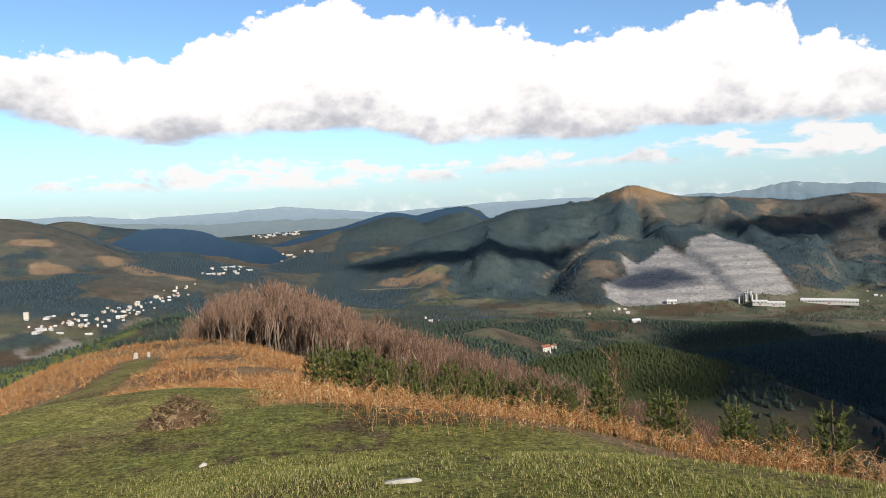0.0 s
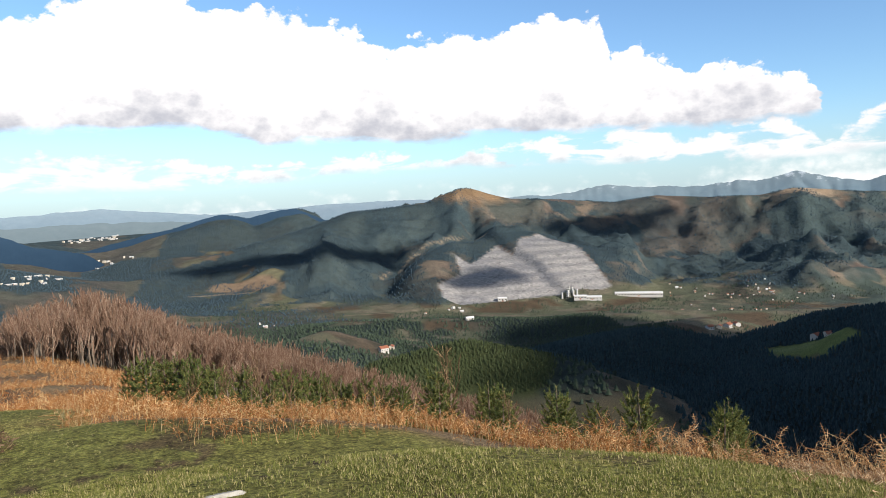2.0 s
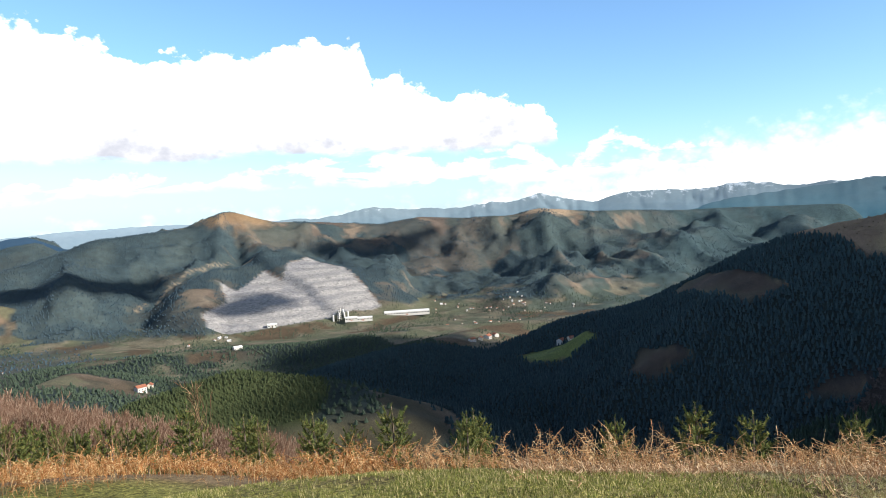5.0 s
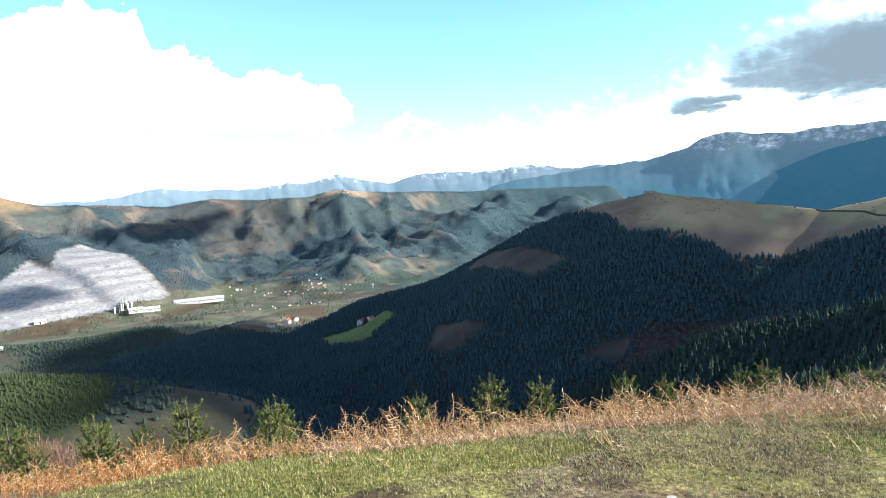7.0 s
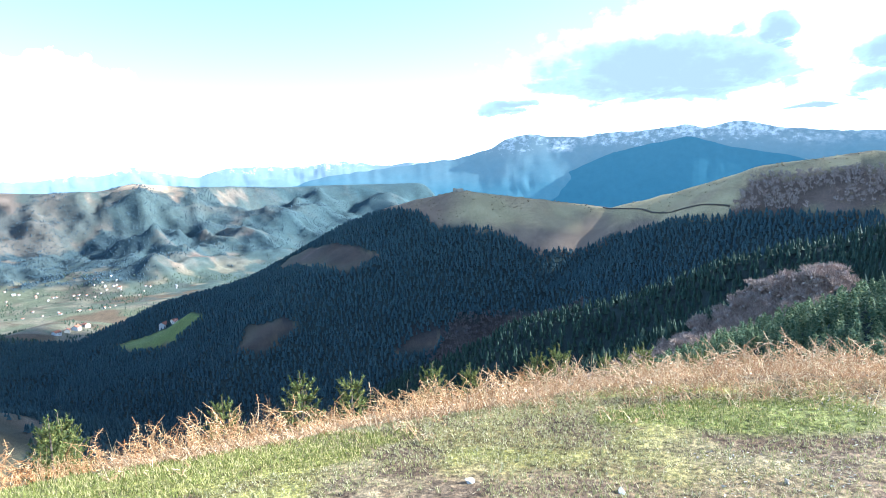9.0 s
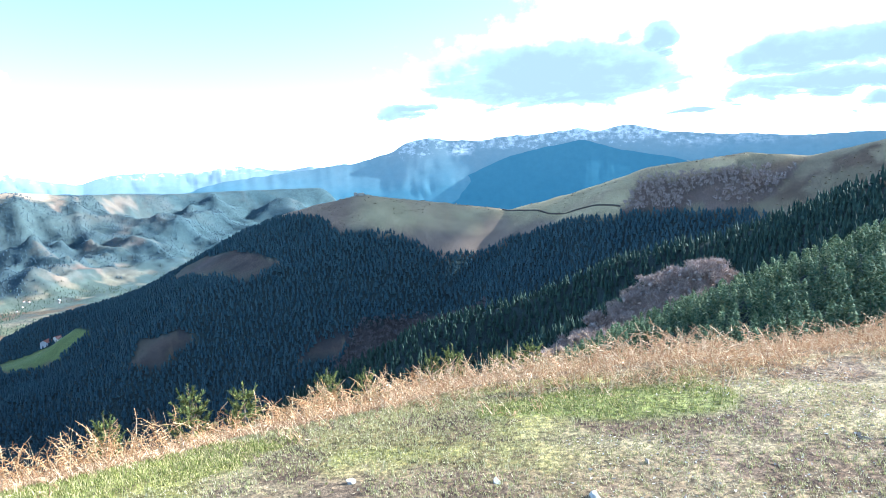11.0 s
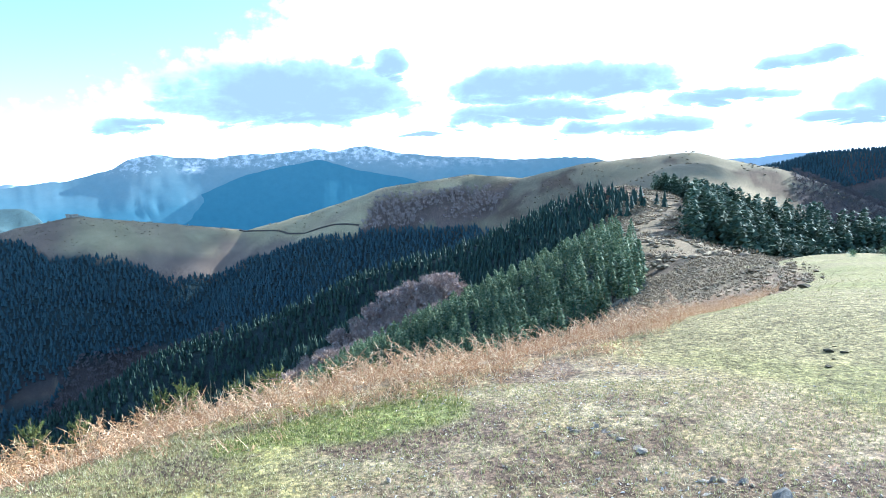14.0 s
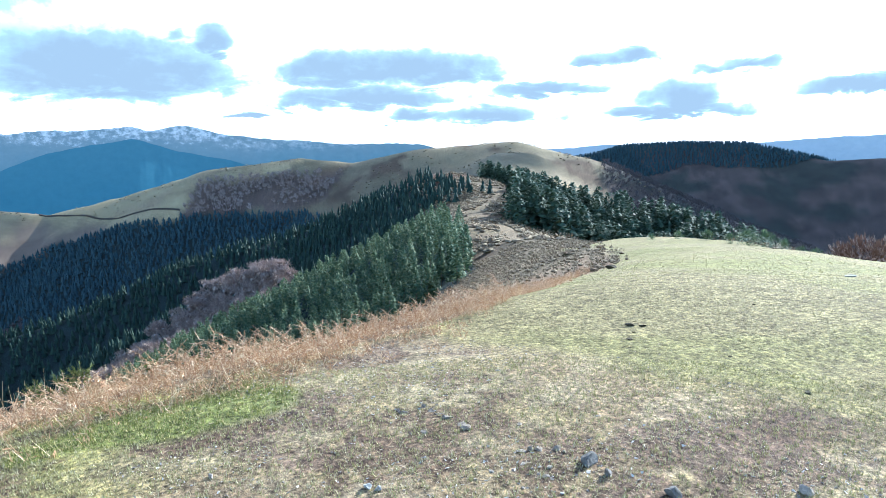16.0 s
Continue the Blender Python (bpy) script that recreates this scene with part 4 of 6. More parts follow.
STRAW = leaf_material("dry_stalks", (0.42, 0.31, 0.16), (0.62, 0.50, 0.30), None, 0.7, 0.15, 1.0)
GRASS = leaf_material("turf_blades", (0.100, 0.118, 0.026), (0.300, 0.305, 0.090), (0.46, 0.39, 0.19), 0.6, 0.2, 1.5)
GRASS_DRY = leaf_material("pale_turf_blades", (0.240, 0.234, 0.092), (0.400, 0.375, 0.175), (0.52, 0.46, 0.29), 0.65, 0.2, 1.5)
BARK = leaf_material("bark", (0.10, 0.075, 0.055), (0.22, 0.18, 0.14), None, 0.9, 0.0, 6.0)
TWIGS_RED = leaf_material("reddish_twigs", (0.130, 0.075, 0.053), (0.240, 0.152, 0.106), (0.335, 0.245, 0.185), 0.85, 0.0, 0.15)
TWIGS_GREY = leaf_material("grey_twigs", (0.24, 0.180, 0.150), (0.33, 0.255, 0.213), (0.40, 0.32, 0.275), 0.85, 0.0, 0.1)
HEATHER = leaf_material("heather", (0.120, 0.088, 0.055), (0.26, 0.195, 0.120), (0.36, 0.29, 0.18), 0.85, 0.0, 0.7)
RNG = np.random.default_rng(7)


# ---- templates: triangles as arrays of points (n, 3, 3) ----
def tube(p, q, r0, r1, sides=3):
    """A thin tapered stick from p to q."""
    p, q = np.array(p, float), np.array(q, float)
    u = q - p
    u = u / (np.linalg.norm(u) + 1e-9)
    s = np.cross(u, [0.31, 0.2, 0.93])
    s /= np.linalg.norm(s) + 1e-9
    t = np.cross(u, s)
    a = np.arange(sides) * 2 * np.pi / sides
    ring = np.cos(a)[:, None] * s + np.sin(a)[:, None] * t
    lo, hi = p + ring * r0, q + ring * r1
    out = []
    for i in range(sides):
        j = (i + 1) % sides
        out += [[lo[i], lo[j], hi[j]], [lo[i], hi[j], hi[i]]]
    return np.array(out)


def blade(p, d, w, side):
    """One pointed leaf from p along d."""
    p, d, side = np.array(p), np.array(d), np.array(side)
    return [p - side * w, p + side * w, p + d]


def conifer_far(rng, tiers=3, sides=5):
    out = []
    for k in range(tiers):
        z0, z1 = 0.08 + 0.27 * k, 0.50 + 0.25 * k
        r = 0.21 * (1 - 0.27 * k) * rng.uniform(0.85, 1.1)
        a = np.arange(sides) * 2 * np.pi / sides + rng.uniform(0, 6)
        ring = np.stack([np.cos(a) * r * rng.uniform(0.7, 1.2, sides), np.sin(a) * r * rng.uniform(0.7, 1.2, sides), z0 + rng.uniform(-0.05, 0.05, sides)], 1)
        for i in range(sides):
            out.append([ring[i], ring[(i + 1) % sides], [0, 0, min(z1, 1.0)]])
    return np.array(out)


def conifer_mid(rng, clumps=105):
    """Crown of a plantation pine: ragged tufts round a leaning cone, one high."""
    out = []
    for k in range(clumps):
        h = 0.06 + 0.92 * (k / clumps) ** 0.9
        rad = 0.215 * (1 - h) ** 0.85 + 0.012
        a = rng.uniform(0, 2 * np.pi)
        rr = rad * rng.uniform(0.45, 1.0)
        c = np.array([np.cos(a) * rr, np.sin(a) * rr, h])
        o = np.array([np.cos(a), np.sin(a), rng.uniform(-0.1, 0.7)])
        s = np.array([-np.sin(a), np.cos(a), rng.uniform(-0.3, 0.3)])
        size = rng.uniform(0.055, 0.10) * (1.15 - 0.6 * h)
        out.append([c - s * size * 0.7, c + s * size * 0.7, c + o * size * 1.5])
        out.append([c - s * size * 0.6 + [0, 0, size * 0.5], c + o * size * 0.7, c + s * size * 0.4 + [0, 0, size * 1.3]])
    return np.array(out)


def pine_young(rng, whorls=6):
    """Needles of a young pine, one high: whorls of upturned shoots like bottle brushes, and a leader."""
    out = []

    def brush(p, q, n, length):
        p, q = np.array(p), np.array(q)
        u = (q - p) / np.linalg.norm(q - p)
        for k in range(n):
            f = (k + rng.uniform(0, 1)) / n
            c = p + (q - p) * f
            v = rng.normal(size=3)
            v -= u * (v @ u)
            v /= np.linalg.norm(v)
            d = (v * 0.85 + u * 0.75) * length * rng.uniform(0.7, 1.2)
            out.append(blade(c, d, length * 0.17, np.cross(u, v)))
    for k in range(whorls):
        h = 0.10 + 0.13 * k
        n = 6 if k < 4 else 4
        reach = 0.44 * (1 - h * 0.78)
        for i in range(n):
            a = 2 * np.pi * (i + rng.uniform(-0.25, 0.25)) / n + k
            d = np.array([np.cos(a), np.sin(a), 0])
            p = np.array([0, 0, h])
            m = p + d * reach * 0.6 + [0, 0, 0.06 * rng.uniform(0.3, 1.2)]
            q = m + d * reach * 0.35 + [0, 0, 0.13 * rng.uniform(0.7, 1.2)]
            brush(p + (m - p) * 0.25, m, 24, 0.052)
            brush(m, q, 38, 0.044)
            side = np.array([-d[1], d[0], 0])
            for sg in (-1, 1):
                brush(m - d * reach * 0.15, m + side * sg * reach * 0.28 + [0, 0, 0.06], 24, 0.042)
    brush([0, 0, 0.66], [0, 0, 1.0], 60, 0.045)
    return np.array(out)


def bare_tree(rng, levels=4, spread=0.55, twigs=5, lift=0.35):
    """Limbs of a leafless tree, one high: trunk pieces and a head of fine twigs."""
    trunk, head = [], []

    def grow(p, d, length, r, level):
        d = d / np.linalg.norm(d)
        m = p + d * length * 0.5 + rng.normal(size=3) * length * 0.035
        q = p + d * length + rng.normal(size=3) * length * 0.04
        into = trunk if level < 1 else head
        sides = 4 if level == 0 else 3
        if level >= 3:
            w = np.cross(d, rng.normal(size=3))
            into.append(np.array([blade(p, q - p, 0.0032, w / (np.linalg.norm(w) + 1e-9)), blade(p, q - p, 0.0032, np.cross(d, w) / (np.linalg.norm(w) + 1e-9))]))
        else:
            into.append(tube(p, m, r, r * 0.8, sides))
            into.append(tube(m, q, r * 0.8, r * 0.55, sides))
        if level >= levels:
            return
        n = (6, 4, 4, twigs)[min(level, 3)]
        for i in range(n):
            f = rng.uniform(0.35, 1.0) if i else 1.0
            b = p + (q - p) * f
            v = rng.normal(size=3)
            v = d * 1.0 + v * spread + np.array([0, 0, lift])
            grow(b, v, length * rng.uniform(0.48, 0.68), max(r * 0.5, 0.0011), level + 1)
    grow(np.zeros(3), np.array([rng.normal() * 0.06, rng.normal() * 0.06, 1.0]), 0.42, 0.013, 0)
    trunk, head = np.concatenate(trunk), np.concatenate(head)
    top = head[..., 2].max()
    return trunk / top, head / top


def frond(rng, pairs=11):
    """A dead bracken frond, one long: a stalk that bows over, with shrivelled, hanging pinnae."""
    out = []
    lean = rng.uniform(0.1, 1.0)
    pts = [np.array([lean * f ** 2 * 0.8, 0.06 * math.sin(4 * f + rng.uniform(0, 6)), f * (1.0 - 0.5 * f * lean)]) for f in np.linspace(0, 1, 6)]
    for a, b in zip(pts[:-1], pts[1:]):
        out += list(tube(a, b, 0.0065, 0.005, 3))
    for k in range(pairs):
        f = 0.30 + 0.68 * k / pairs
        i = min(int(f * 5), 4)
        p = pts[i] + (pts[i + 1] - pts[i]) * (f * 5 - i)
        size = 0.21 * (1 - 0.6 * (k / pairs)) * rng.uniform(0.6, 1.2)
        for sg in (-1, 1):
            d = np.array([rng.uniform(-0.2, 0.5), sg * rng.uniform(0.5, 1.0), rng.uniform(-0.2, 0.75)])
            d = d / np.linalg.norm(d) * size * 0.6
            out.append(blade(p, d, size * 0.055, [0.6, 0, 0.8]))
            mid = p + d * 0.8
            curl = np.array([rng.uniform(-0.3, 0.3), sg * 0.35, rng.uniform(-1.0, -0.2)]) * size * 0.6
            out.append(blade(mid, curl, size * 0.06, [0.7, 0.5, 0.3]))
    return np.array(out)


def frond_small(rng):
    out = []
    for k in range(6):
        a = rng.uniform(0, 6.28)
        d = np.array([math.cos(a) * 0.5, math.sin(a) * 0.5, rng.uniform(0.3, 1.0)])
        out.append(blade([rng.normal() * 0.15, rng.normal() * 0.15, 0], d, 0.020, [-math.sin(a), math.cos(a), 0.3]))
        out.append(blade(d * 0.6, np.array([d[1], -d[0], -0.25]) * 0.6, 0.024, [0, 0.2, 1]))
    return np.array(out)


def tuft(rng, n=7, spread=0.35):
    out = []
    for k in range(n):
        a = rng.uniform(0, 6.28)
        lean = rng.uniform(0.1, 0.9)
        d = np.array([math.cos(a) * lean, math.sin(a) * lean, 1.0]) * rng.uniform(0.5, 1.0)
        p = np.array([rng.normal() * spread, rng.normal() * spread, -0.05])
        out.append(blade(p, d, 0.09, [-math.sin(a), math.cos(a), 0]))
    return np.array(out)


def bush_ball(rng, n=60, leaf=1.0):
    out = []
    for k in range(n):
        v = rng.normal(size=3)
        v /= np.linalg.norm(v)
        c = v * [0.5, 0.5, 0.42] * rng.uniform(0.5, 1.0) + [0, 0, 0.40]
        s = np.cross(v, [0, 0.2, 1])
        out.append(blade(c, (v * 0.20 + [0, 0, 0.06]) * leaf, 0.045 * leaf, s / (np.linalg.norm(s) + 1e-6)))
    return np.array(out)


def boulder(rng, c, r, flat=1.0):
    """A rough twenty-sided lump."""
    g = (1 + 5 ** 0.5) / 2
    p = np.array([(-1, g, 0), (1, g, 0), (-1, -g, 0), (1, -g, 0), (0, -1, g), (0, 1, g), (0, -1, -g), (0, 1, -g), (g, 0, -1), (g, 0, 1), (-g, 0, -1), (-g, 0, 1)]) / 1.902
    f = np.array([(0, 11, 5), (0, 5, 1), (0, 1, 7), (0, 7, 10), (0, 10, 11), (1, 5, 9), (5, 11, 4), (11, 10, 2), (10, 7, 6), (7, 1, 8), (3, 9, 4), (3, 4, 2), (3, 2, 6), (3, 6, 8), (3, 8, 9), (4, 9, 5), (2, 4, 11), (6, 2, 10), (8, 6, 7), (9, 8, 1)])
    p = p * rng.uniform(0.78, 1.15, (12, 1)) * r * [1, 1, flat] + c
    return p[f]


def fuzzy_crown(rng, lumps=9, twigs=900, length=0.10, size=0.15):
    """A leafless crown, one across: limbs, and a rounded cloud of fine twigs that point up and out."""
    out = [tube((0, 0, -0.05), (0.02, 0, 0.42), 0.022, 0.014)]
    cs = []
    for k in range(lumps):
        v = rng.normal(size=3)
        v = v / np.linalg.norm(v) * [0.30, 0.30, 0.24] * rng.uniform(0.5, 1.0) + [0, 0, 0.60]
        cs.append((v, size * rng.uniform(0.8, 1.25)))
        out.append(tube((0.02, 0, 0.30), v, 0.011, 0.005))
        out.append(boulder(rng, v - [0, 0, 0.04], cs[-1][1] * 0.45))
    for k in range(twigs):
        c, r = cs[k % lumps]
        v = rng.normal(size=3)
        v /= np.linalg.norm(v)
        v[2] = abs(v[2]) * 0.9 - 0.15
        s = np.cross(v, rng.normal(size=3))
        d = v * 0.8 + [0, 0, 0.45] + rng.normal(size=3) * 0.25
        out.append(np.array([blade(c + v * r * rng.uniform(0.25, 0.75), d * length, length * 0.07, s / (np.linalg.norm(s) + 1e-6))]))
    return np.concatenate(out)


def clump(rng, twigs=18):
    """A low bushy clump, one across."""
    out = [boulder(rng, np.array([0, 0, 0.18]), 0.36, 0.75), boulder(rng, np.array([rng.normal() * 0.2, rng.normal() * 0.2, 0.14]), 0.28, 0.7)]
    return np.concatenate(out + [bush_ball(rng, twigs)])


def mesh_of(name, tris, mat):
    tris = np.asarray(tris, float)
    return mesh_from(name, tris.reshape(-1, 3), np.arange(len(tris) * 3).reshape(-1, 3), [mat], smooth=False)


def scatter(name, templates, pos, size, mat, label, category, squash=1.0, lean=None, z_sink=0.0):
    """Many plants joined into one: each a template turned and scaled at pos."""
    n = len(pos)
    if n == 0:
        return None
    which = RNG.integers(0, len(templates), n)
    turn = RNG.uniform(0, 2 * np.pi, n)
    parts = []
    for k, t in enumerate(templates):
        m = which == k
        if not m.any():
            continue
        c, s = np.cos(turn[m])[:, None, None], np.sin(turn[m])[:, None, None]
        sz = size[m][:, None, None]
        x = (t[None, ..., 0] * c - t[None, ..., 1] * s) * sz * squash
        y = (t[None, ..., 0] * s + t[None, ..., 1] * c) * sz * squash
        z = t[None, ..., 2] * sz
        if lean is not None:
            x, y = x + lean[0] * z, y + lean[1] * z
        q = np.stack([x + pos[m][:, 0, None, None], y + pos[m][:, 1, None, None], z + pos[m][:, 2, None, None] - z_sink], -1)
        parts.append(q.reshape(-1, 3, 3))
    return tagged(new(name, mesh_of(name, np.concatenate(parts), mat)), label, category, kind="stuff")


def sow(x0, x1, y0, y1, gap, keep):
    """Jittered grid points where keep(x, y, z) is above chance, with the height of the land."""
    gx, gy = np.meshgrid(np.arange(x0, x1, gap), np.arange(y0, y1, gap))
    gx = (gx + RNG.uniform(-0.45, 0.45, gx.shape) * gap).ravel()
    gy = (gy + RNG.uniform(-0.45, 0.45, gy.shape) * gap).ravel()
    a = np.degrees(np.arctan2(gx, gy))
    m = (a > -40) & (a < 148)
    gx, gy = gx[m], gy[m]
    gz = ground_z(gx, gy)
    m = keep(gx, gy, gz) > RNG.uniform(0, 1, gx.shape)
    return np.stack([gx[m], gy[m], gz[m]], 1)


# ---- woods ----
FAR_T = [conifer_far(np.random.default_rng(k)) for k in range(6)]
MID_T = [conifer_mid(np.random.default_rng(20 + k)) for k in range(5)]


def seen_face(p):
    """Land that turns towards the hilltop (the far sides of the ridges stay bare)."""
    r = np.hypot(p[:, 0], p[:, 1])
    f = 1 + 25 / r
    return ground_z(p[:, 0] * f, p[:, 1] * f) > p[:, 2] - 9


NARROW_T = [conifer_far(np.random.default_rng(50 + k), 2, 5) for k in range(6)]
mid_wood = sow(330, 1200, -420, 1250, 4.9, lambda x, y, z: forest(x, y, z) * (np.hypot(x, y) < 1500))
mid_wood = mid_wood[seen_face(mid_wood)]
spur_d, _ = polyline(mid_wood[:, 0], mid_wood[:, 1], [(405, -126), (430, -106), (448, -46), (452, 28), (430, 152), (425, 230)])
on_spur = ((spur_d < 150) | in_poly(mid_wood[:, 0], mid_wood[:, 1], GULLY)) & (np.hypot(mid_wood[:, 0], mid_wood[:, 1]) < 640)
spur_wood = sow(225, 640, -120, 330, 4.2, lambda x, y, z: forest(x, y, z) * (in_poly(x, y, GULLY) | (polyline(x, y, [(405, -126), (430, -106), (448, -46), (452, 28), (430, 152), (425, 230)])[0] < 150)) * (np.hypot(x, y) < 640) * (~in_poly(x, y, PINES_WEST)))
scatter("conifer_wood", FAR_T, spur_wood, RNG.uniform(5.0, 8.5, len(spur_wood)), SPUR_NEEDLES, "green conifer wood along a spur, darkened in colour for its shaded flank", "wood", squash=1.25)
mid_wood = mid_wood[~on_spur & ((mid_wood[:, 1] > -125) | (np.hypot(mid_wood[:, 0], mid_wood[:, 1]) > 720))]
beyond = np.hypot(mid_wood[:, 0], mid_wood[:, 1]) > 560
scatter("conifer_wood", NARROW_T, mid_wood[beyond], RNG.uniform(5.5, 12, beyond.sum()), FAR_NEEDLES, "dense dark green conifer wood on the far side of the gully", "wood", squash=1.15)
mid_wood = mid_wood[~beyond]
scatter("conifer_wood", FAR_T, mid_wood, RNG.uniform(6, 10, len(mid_wood)), FAR_NEEDLES, "dense dark green conifer wood on the shaded slopes", "wood", squash=1.2)
low_wood = sow(-700, 900, 330, 1900, 8.5, lambda x, y, z: forest(x, y, z) * (np.hypot(x, y) > 330) * ((x < 330) | (y > 1250)))
low_wood = low_wood[seen_face(low_wood)]
knoll = np.hypot((low_wood[:, 0] - 160) / 92, (low_wood[:, 1] - 635) / 85) < 1
knoll_wood = sow(10, 380, 420, 760, 3.4, lambda x, y, z: (np.hypot((x - 160) / 92, (y - 635) / 85) < 1) * (z > -172 + 30 * (fbm(x, y, 40, 3, 63) - 0.5)))
scatter("conifer_wood", FAR_T, knoll_wood, RNG.uniform(2.8, 4.6, len(knoll_wood)), KNOLL_NEEDLES, "sunlit green pine wood on a rounded knoll", "wood", squash=1.5)
low_wood = low_wood[~knoll]
scatter("conifer_wood", NARROW_T, low_wood, RNG.uniform(5, 9, len(low_wood)), LOW_NEEDLES, "dark green conifer wood on the lower hills", "wood", squash=1.8)
hill_wood = sow(850, 1250, -1000, -500, 5.0, lambda x, y, z: (z > -34 + 30 * (fbm(x, y, 120, 3, 64) - 0.5)) * 1.0)
scatter("conifer_wood", FAR_T, hill_wood, RNG.uniform(6, 8.5, len(hill_wood)), FAR_NEEDLES, "dark conifer wood along a rounded hilltop", "wood", squash=1.2)
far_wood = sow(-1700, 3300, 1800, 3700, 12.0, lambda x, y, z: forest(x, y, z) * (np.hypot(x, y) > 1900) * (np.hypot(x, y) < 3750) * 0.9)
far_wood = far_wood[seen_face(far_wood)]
scatter("conifer_wood", [conifer_far(np.random.default_rng(40 + k), 2, 4) for k in range(4)], far_wood, RNG.uniform(5, 9, len(far_wood)), HAZED_NEEDLES, "conifer wood over the far mountainsides, blued by painted haze", "wood", squash=2.0)


hedge_at = sow(-500, 2300, 1250, 2350, 13.0, lambda x, y, z: (z < -285) * (z > -400) * (~in_poly(x, y, QUARRY)) * step(0.53, 0.60, fbm(x, y, 120, 4, 81) + 0.25 * (np.abs(fbm(x, y, 260, 2, 82) - 0.5) < 0.012)) * 0.8)
scatter("hedge_trees", FAR_T, hedge_at, RNG.uniform(3.5, 7.0, len(hedge_at)), LOW_NEEDLES, "dark hedgerow trees and copses among the valley fields", "wood", squash=2.0)


def pine_thing(k, height):
    """A plantation pine with its trunk and its crown."""
    rng = np.random.default_rng(60 + k)
    ob = new("pine_tree")
    tr = new("trunk", mesh_of("trunk", tube((0, 0, -0.05), (0.01, 0, 0.9), 0.018, 0.004, 5), BARK))
    cr = new("crown", mesh_of("crown", conifer_mid(rng, 190), MID_NEEDLES))
    tr.parent = cr.parent = ob
    return tagged(ob, "young plantation pine with a dense green crown", "tree", "pines of the plantation")


def place_all(protos, spots, heights):
    """Copies of the prototypes at the spots; the first ones are the prototypes themselves."""
    for i, (p, h) in enumerate(zip(spots, heights)):
        m = Matrix.LocRotScale((p[0], p[1], p[2] - 0.02), Euler((0, 0, (i * 2.399) % 6.283)), (h * (0.9 + 0.2 * ((i * 0.37) % 1)), h, h))
        if i < len(protos):
            protos[i].matrix_basis = m
        else:
            src = protos[i % len(protos)]
            c = copy_thing(src, m)
            c.scale = m.to_scale()


west = sow(60, 280, -70, 110, 3.4, lambda x, y, z: in_poly(x, y, PINES_WEST) * 0.95)
west = west[np.argsort(np.hypot(west[:, 0], west[:, 1]))]
place_all([pine_thing(k, 6) for k in range(5)], west[:170], RNG.uniform(4.6, 6.6, 170))
scatter("pine_plantation", MID_T, west[170:], RNG.uniform(4.8, 7.4, len(west) - 170), MID_NEEDLES, "close-set plantation of young green pines on the slope", "wood")
east = sow(140, 480, -300, -60, 3.7, lambda x, y, z: in_poly(x, y, PINES_EAST) * 0.9)
east = east[np.argsort(np.hypot(east[:, 0], east[:, 1]))]
scatter("pine_plantation", MID_T, east, RNG.uniform(9, 15, len(east)), EAST_NEEDLES, "plantation of taller grey-green pines beside the track", "wood", squash=1.35)


# ---- leafless trees ----
def bare_thing(k, twig_mat, label, group, levels=4):
    rng = np.random.default_rng(80 + k)
    tr, head = bare_tree(rng, levels, 0.42, 4, 0.75)
    ob = new("bare_tree")
    a = new("trunk", mesh_of("trunk", tr, BARK))
    b = new("crown", mesh_of("crown", head, twig_mat))
    a.parent = b.parent = ob
    return tagged(ob, label, "tree", group)


def canopy(az):
    """Elevation of the thicket's outline, in degrees, by bearing."""
    return np.interp(az, [-21.6, -20.6, -19.1, -16.7, -14.1, -12.4, -10.6, -7.1, -3.4, 0.3, 5.5, 9.9, 14.5, 19.1, 24], [-8.9, -7.5, -6.3, -5.4, -4.9, -5.4, -6.4, -8.1, -9.4, -10.7, -12.5, -14.0, -15.4, -16.6, -18.2])


def in_thicket(x, y, z):
    r, a = np.hypot(x, y), np.degrees(np.arctan2(x, y))
    return (r > 43 - 0.25 * (a + 18)) & (r < 74) & (a > -21.5) & (a < 23)


thicket = sow(-30, 35, 28, 80, 1.8, lambda x, y, z: in_thicket(x, y, z) * 0.9)
ra, rr = np.degrees(np.arctan2(thicket[:, 0], thicket[:, 1])), np.hypot(thicket[:, 0], thicket[:, 1])
tall = (1.6 + rr * np.tan(np.radians(canopy(ra) + 0.1)) - thicket[:, 2]) * RNG.uniform(0.80, 1.05, len(rr))
thicket, tall = thicket[tall > 2.0], np.clip(tall[tall > 2.0], 2.0, 17)
order = np.argsort(np.hypot(thicket[:, 0], thicket[:, 1]))
place_all([bare_thing(k, TWIGS_RED, "leafless reddish-brown tree in a thicket", "leafless trees of the thicket") for k in range(6)], thicket[order[:290]], tall[order[:290]])
THICK_T = [np.concatenate(bare_tree(np.random.default_rng(95 + k), 4, 0.42, 3, 0.75)) for k in range(3)]
scatter("bare_thicket", THICK_T, thicket[order[290:]], tall[order[290:]], TWIGS_RED, "leafless reddish-brown trees at the back of the thicket", "wood")

grove = sow(190, 310, -60, 150, 5.0, lambda x, y, z: in_poly(x, y, GROVE) * 1.0)
GREY_T = []
for k in range(5):
    hh = fuzzy_crown(np.random.default_rng(k))
    GREY_T.append(hh)
scatter("bare_grove", GREY_T, grove, RNG.uniform(7, 11, len(grove)) * (1 + 0.5 * step(235, 270, grove[:, 0])), TWIGS_GREY, "grove of leafless grey-brown trees in the gully", "wood")
SPARSE_T = [fuzzy_crown(np.random.default_rng(140 + k), 5, 110, 0.15, 0.17) for k in range(4)]
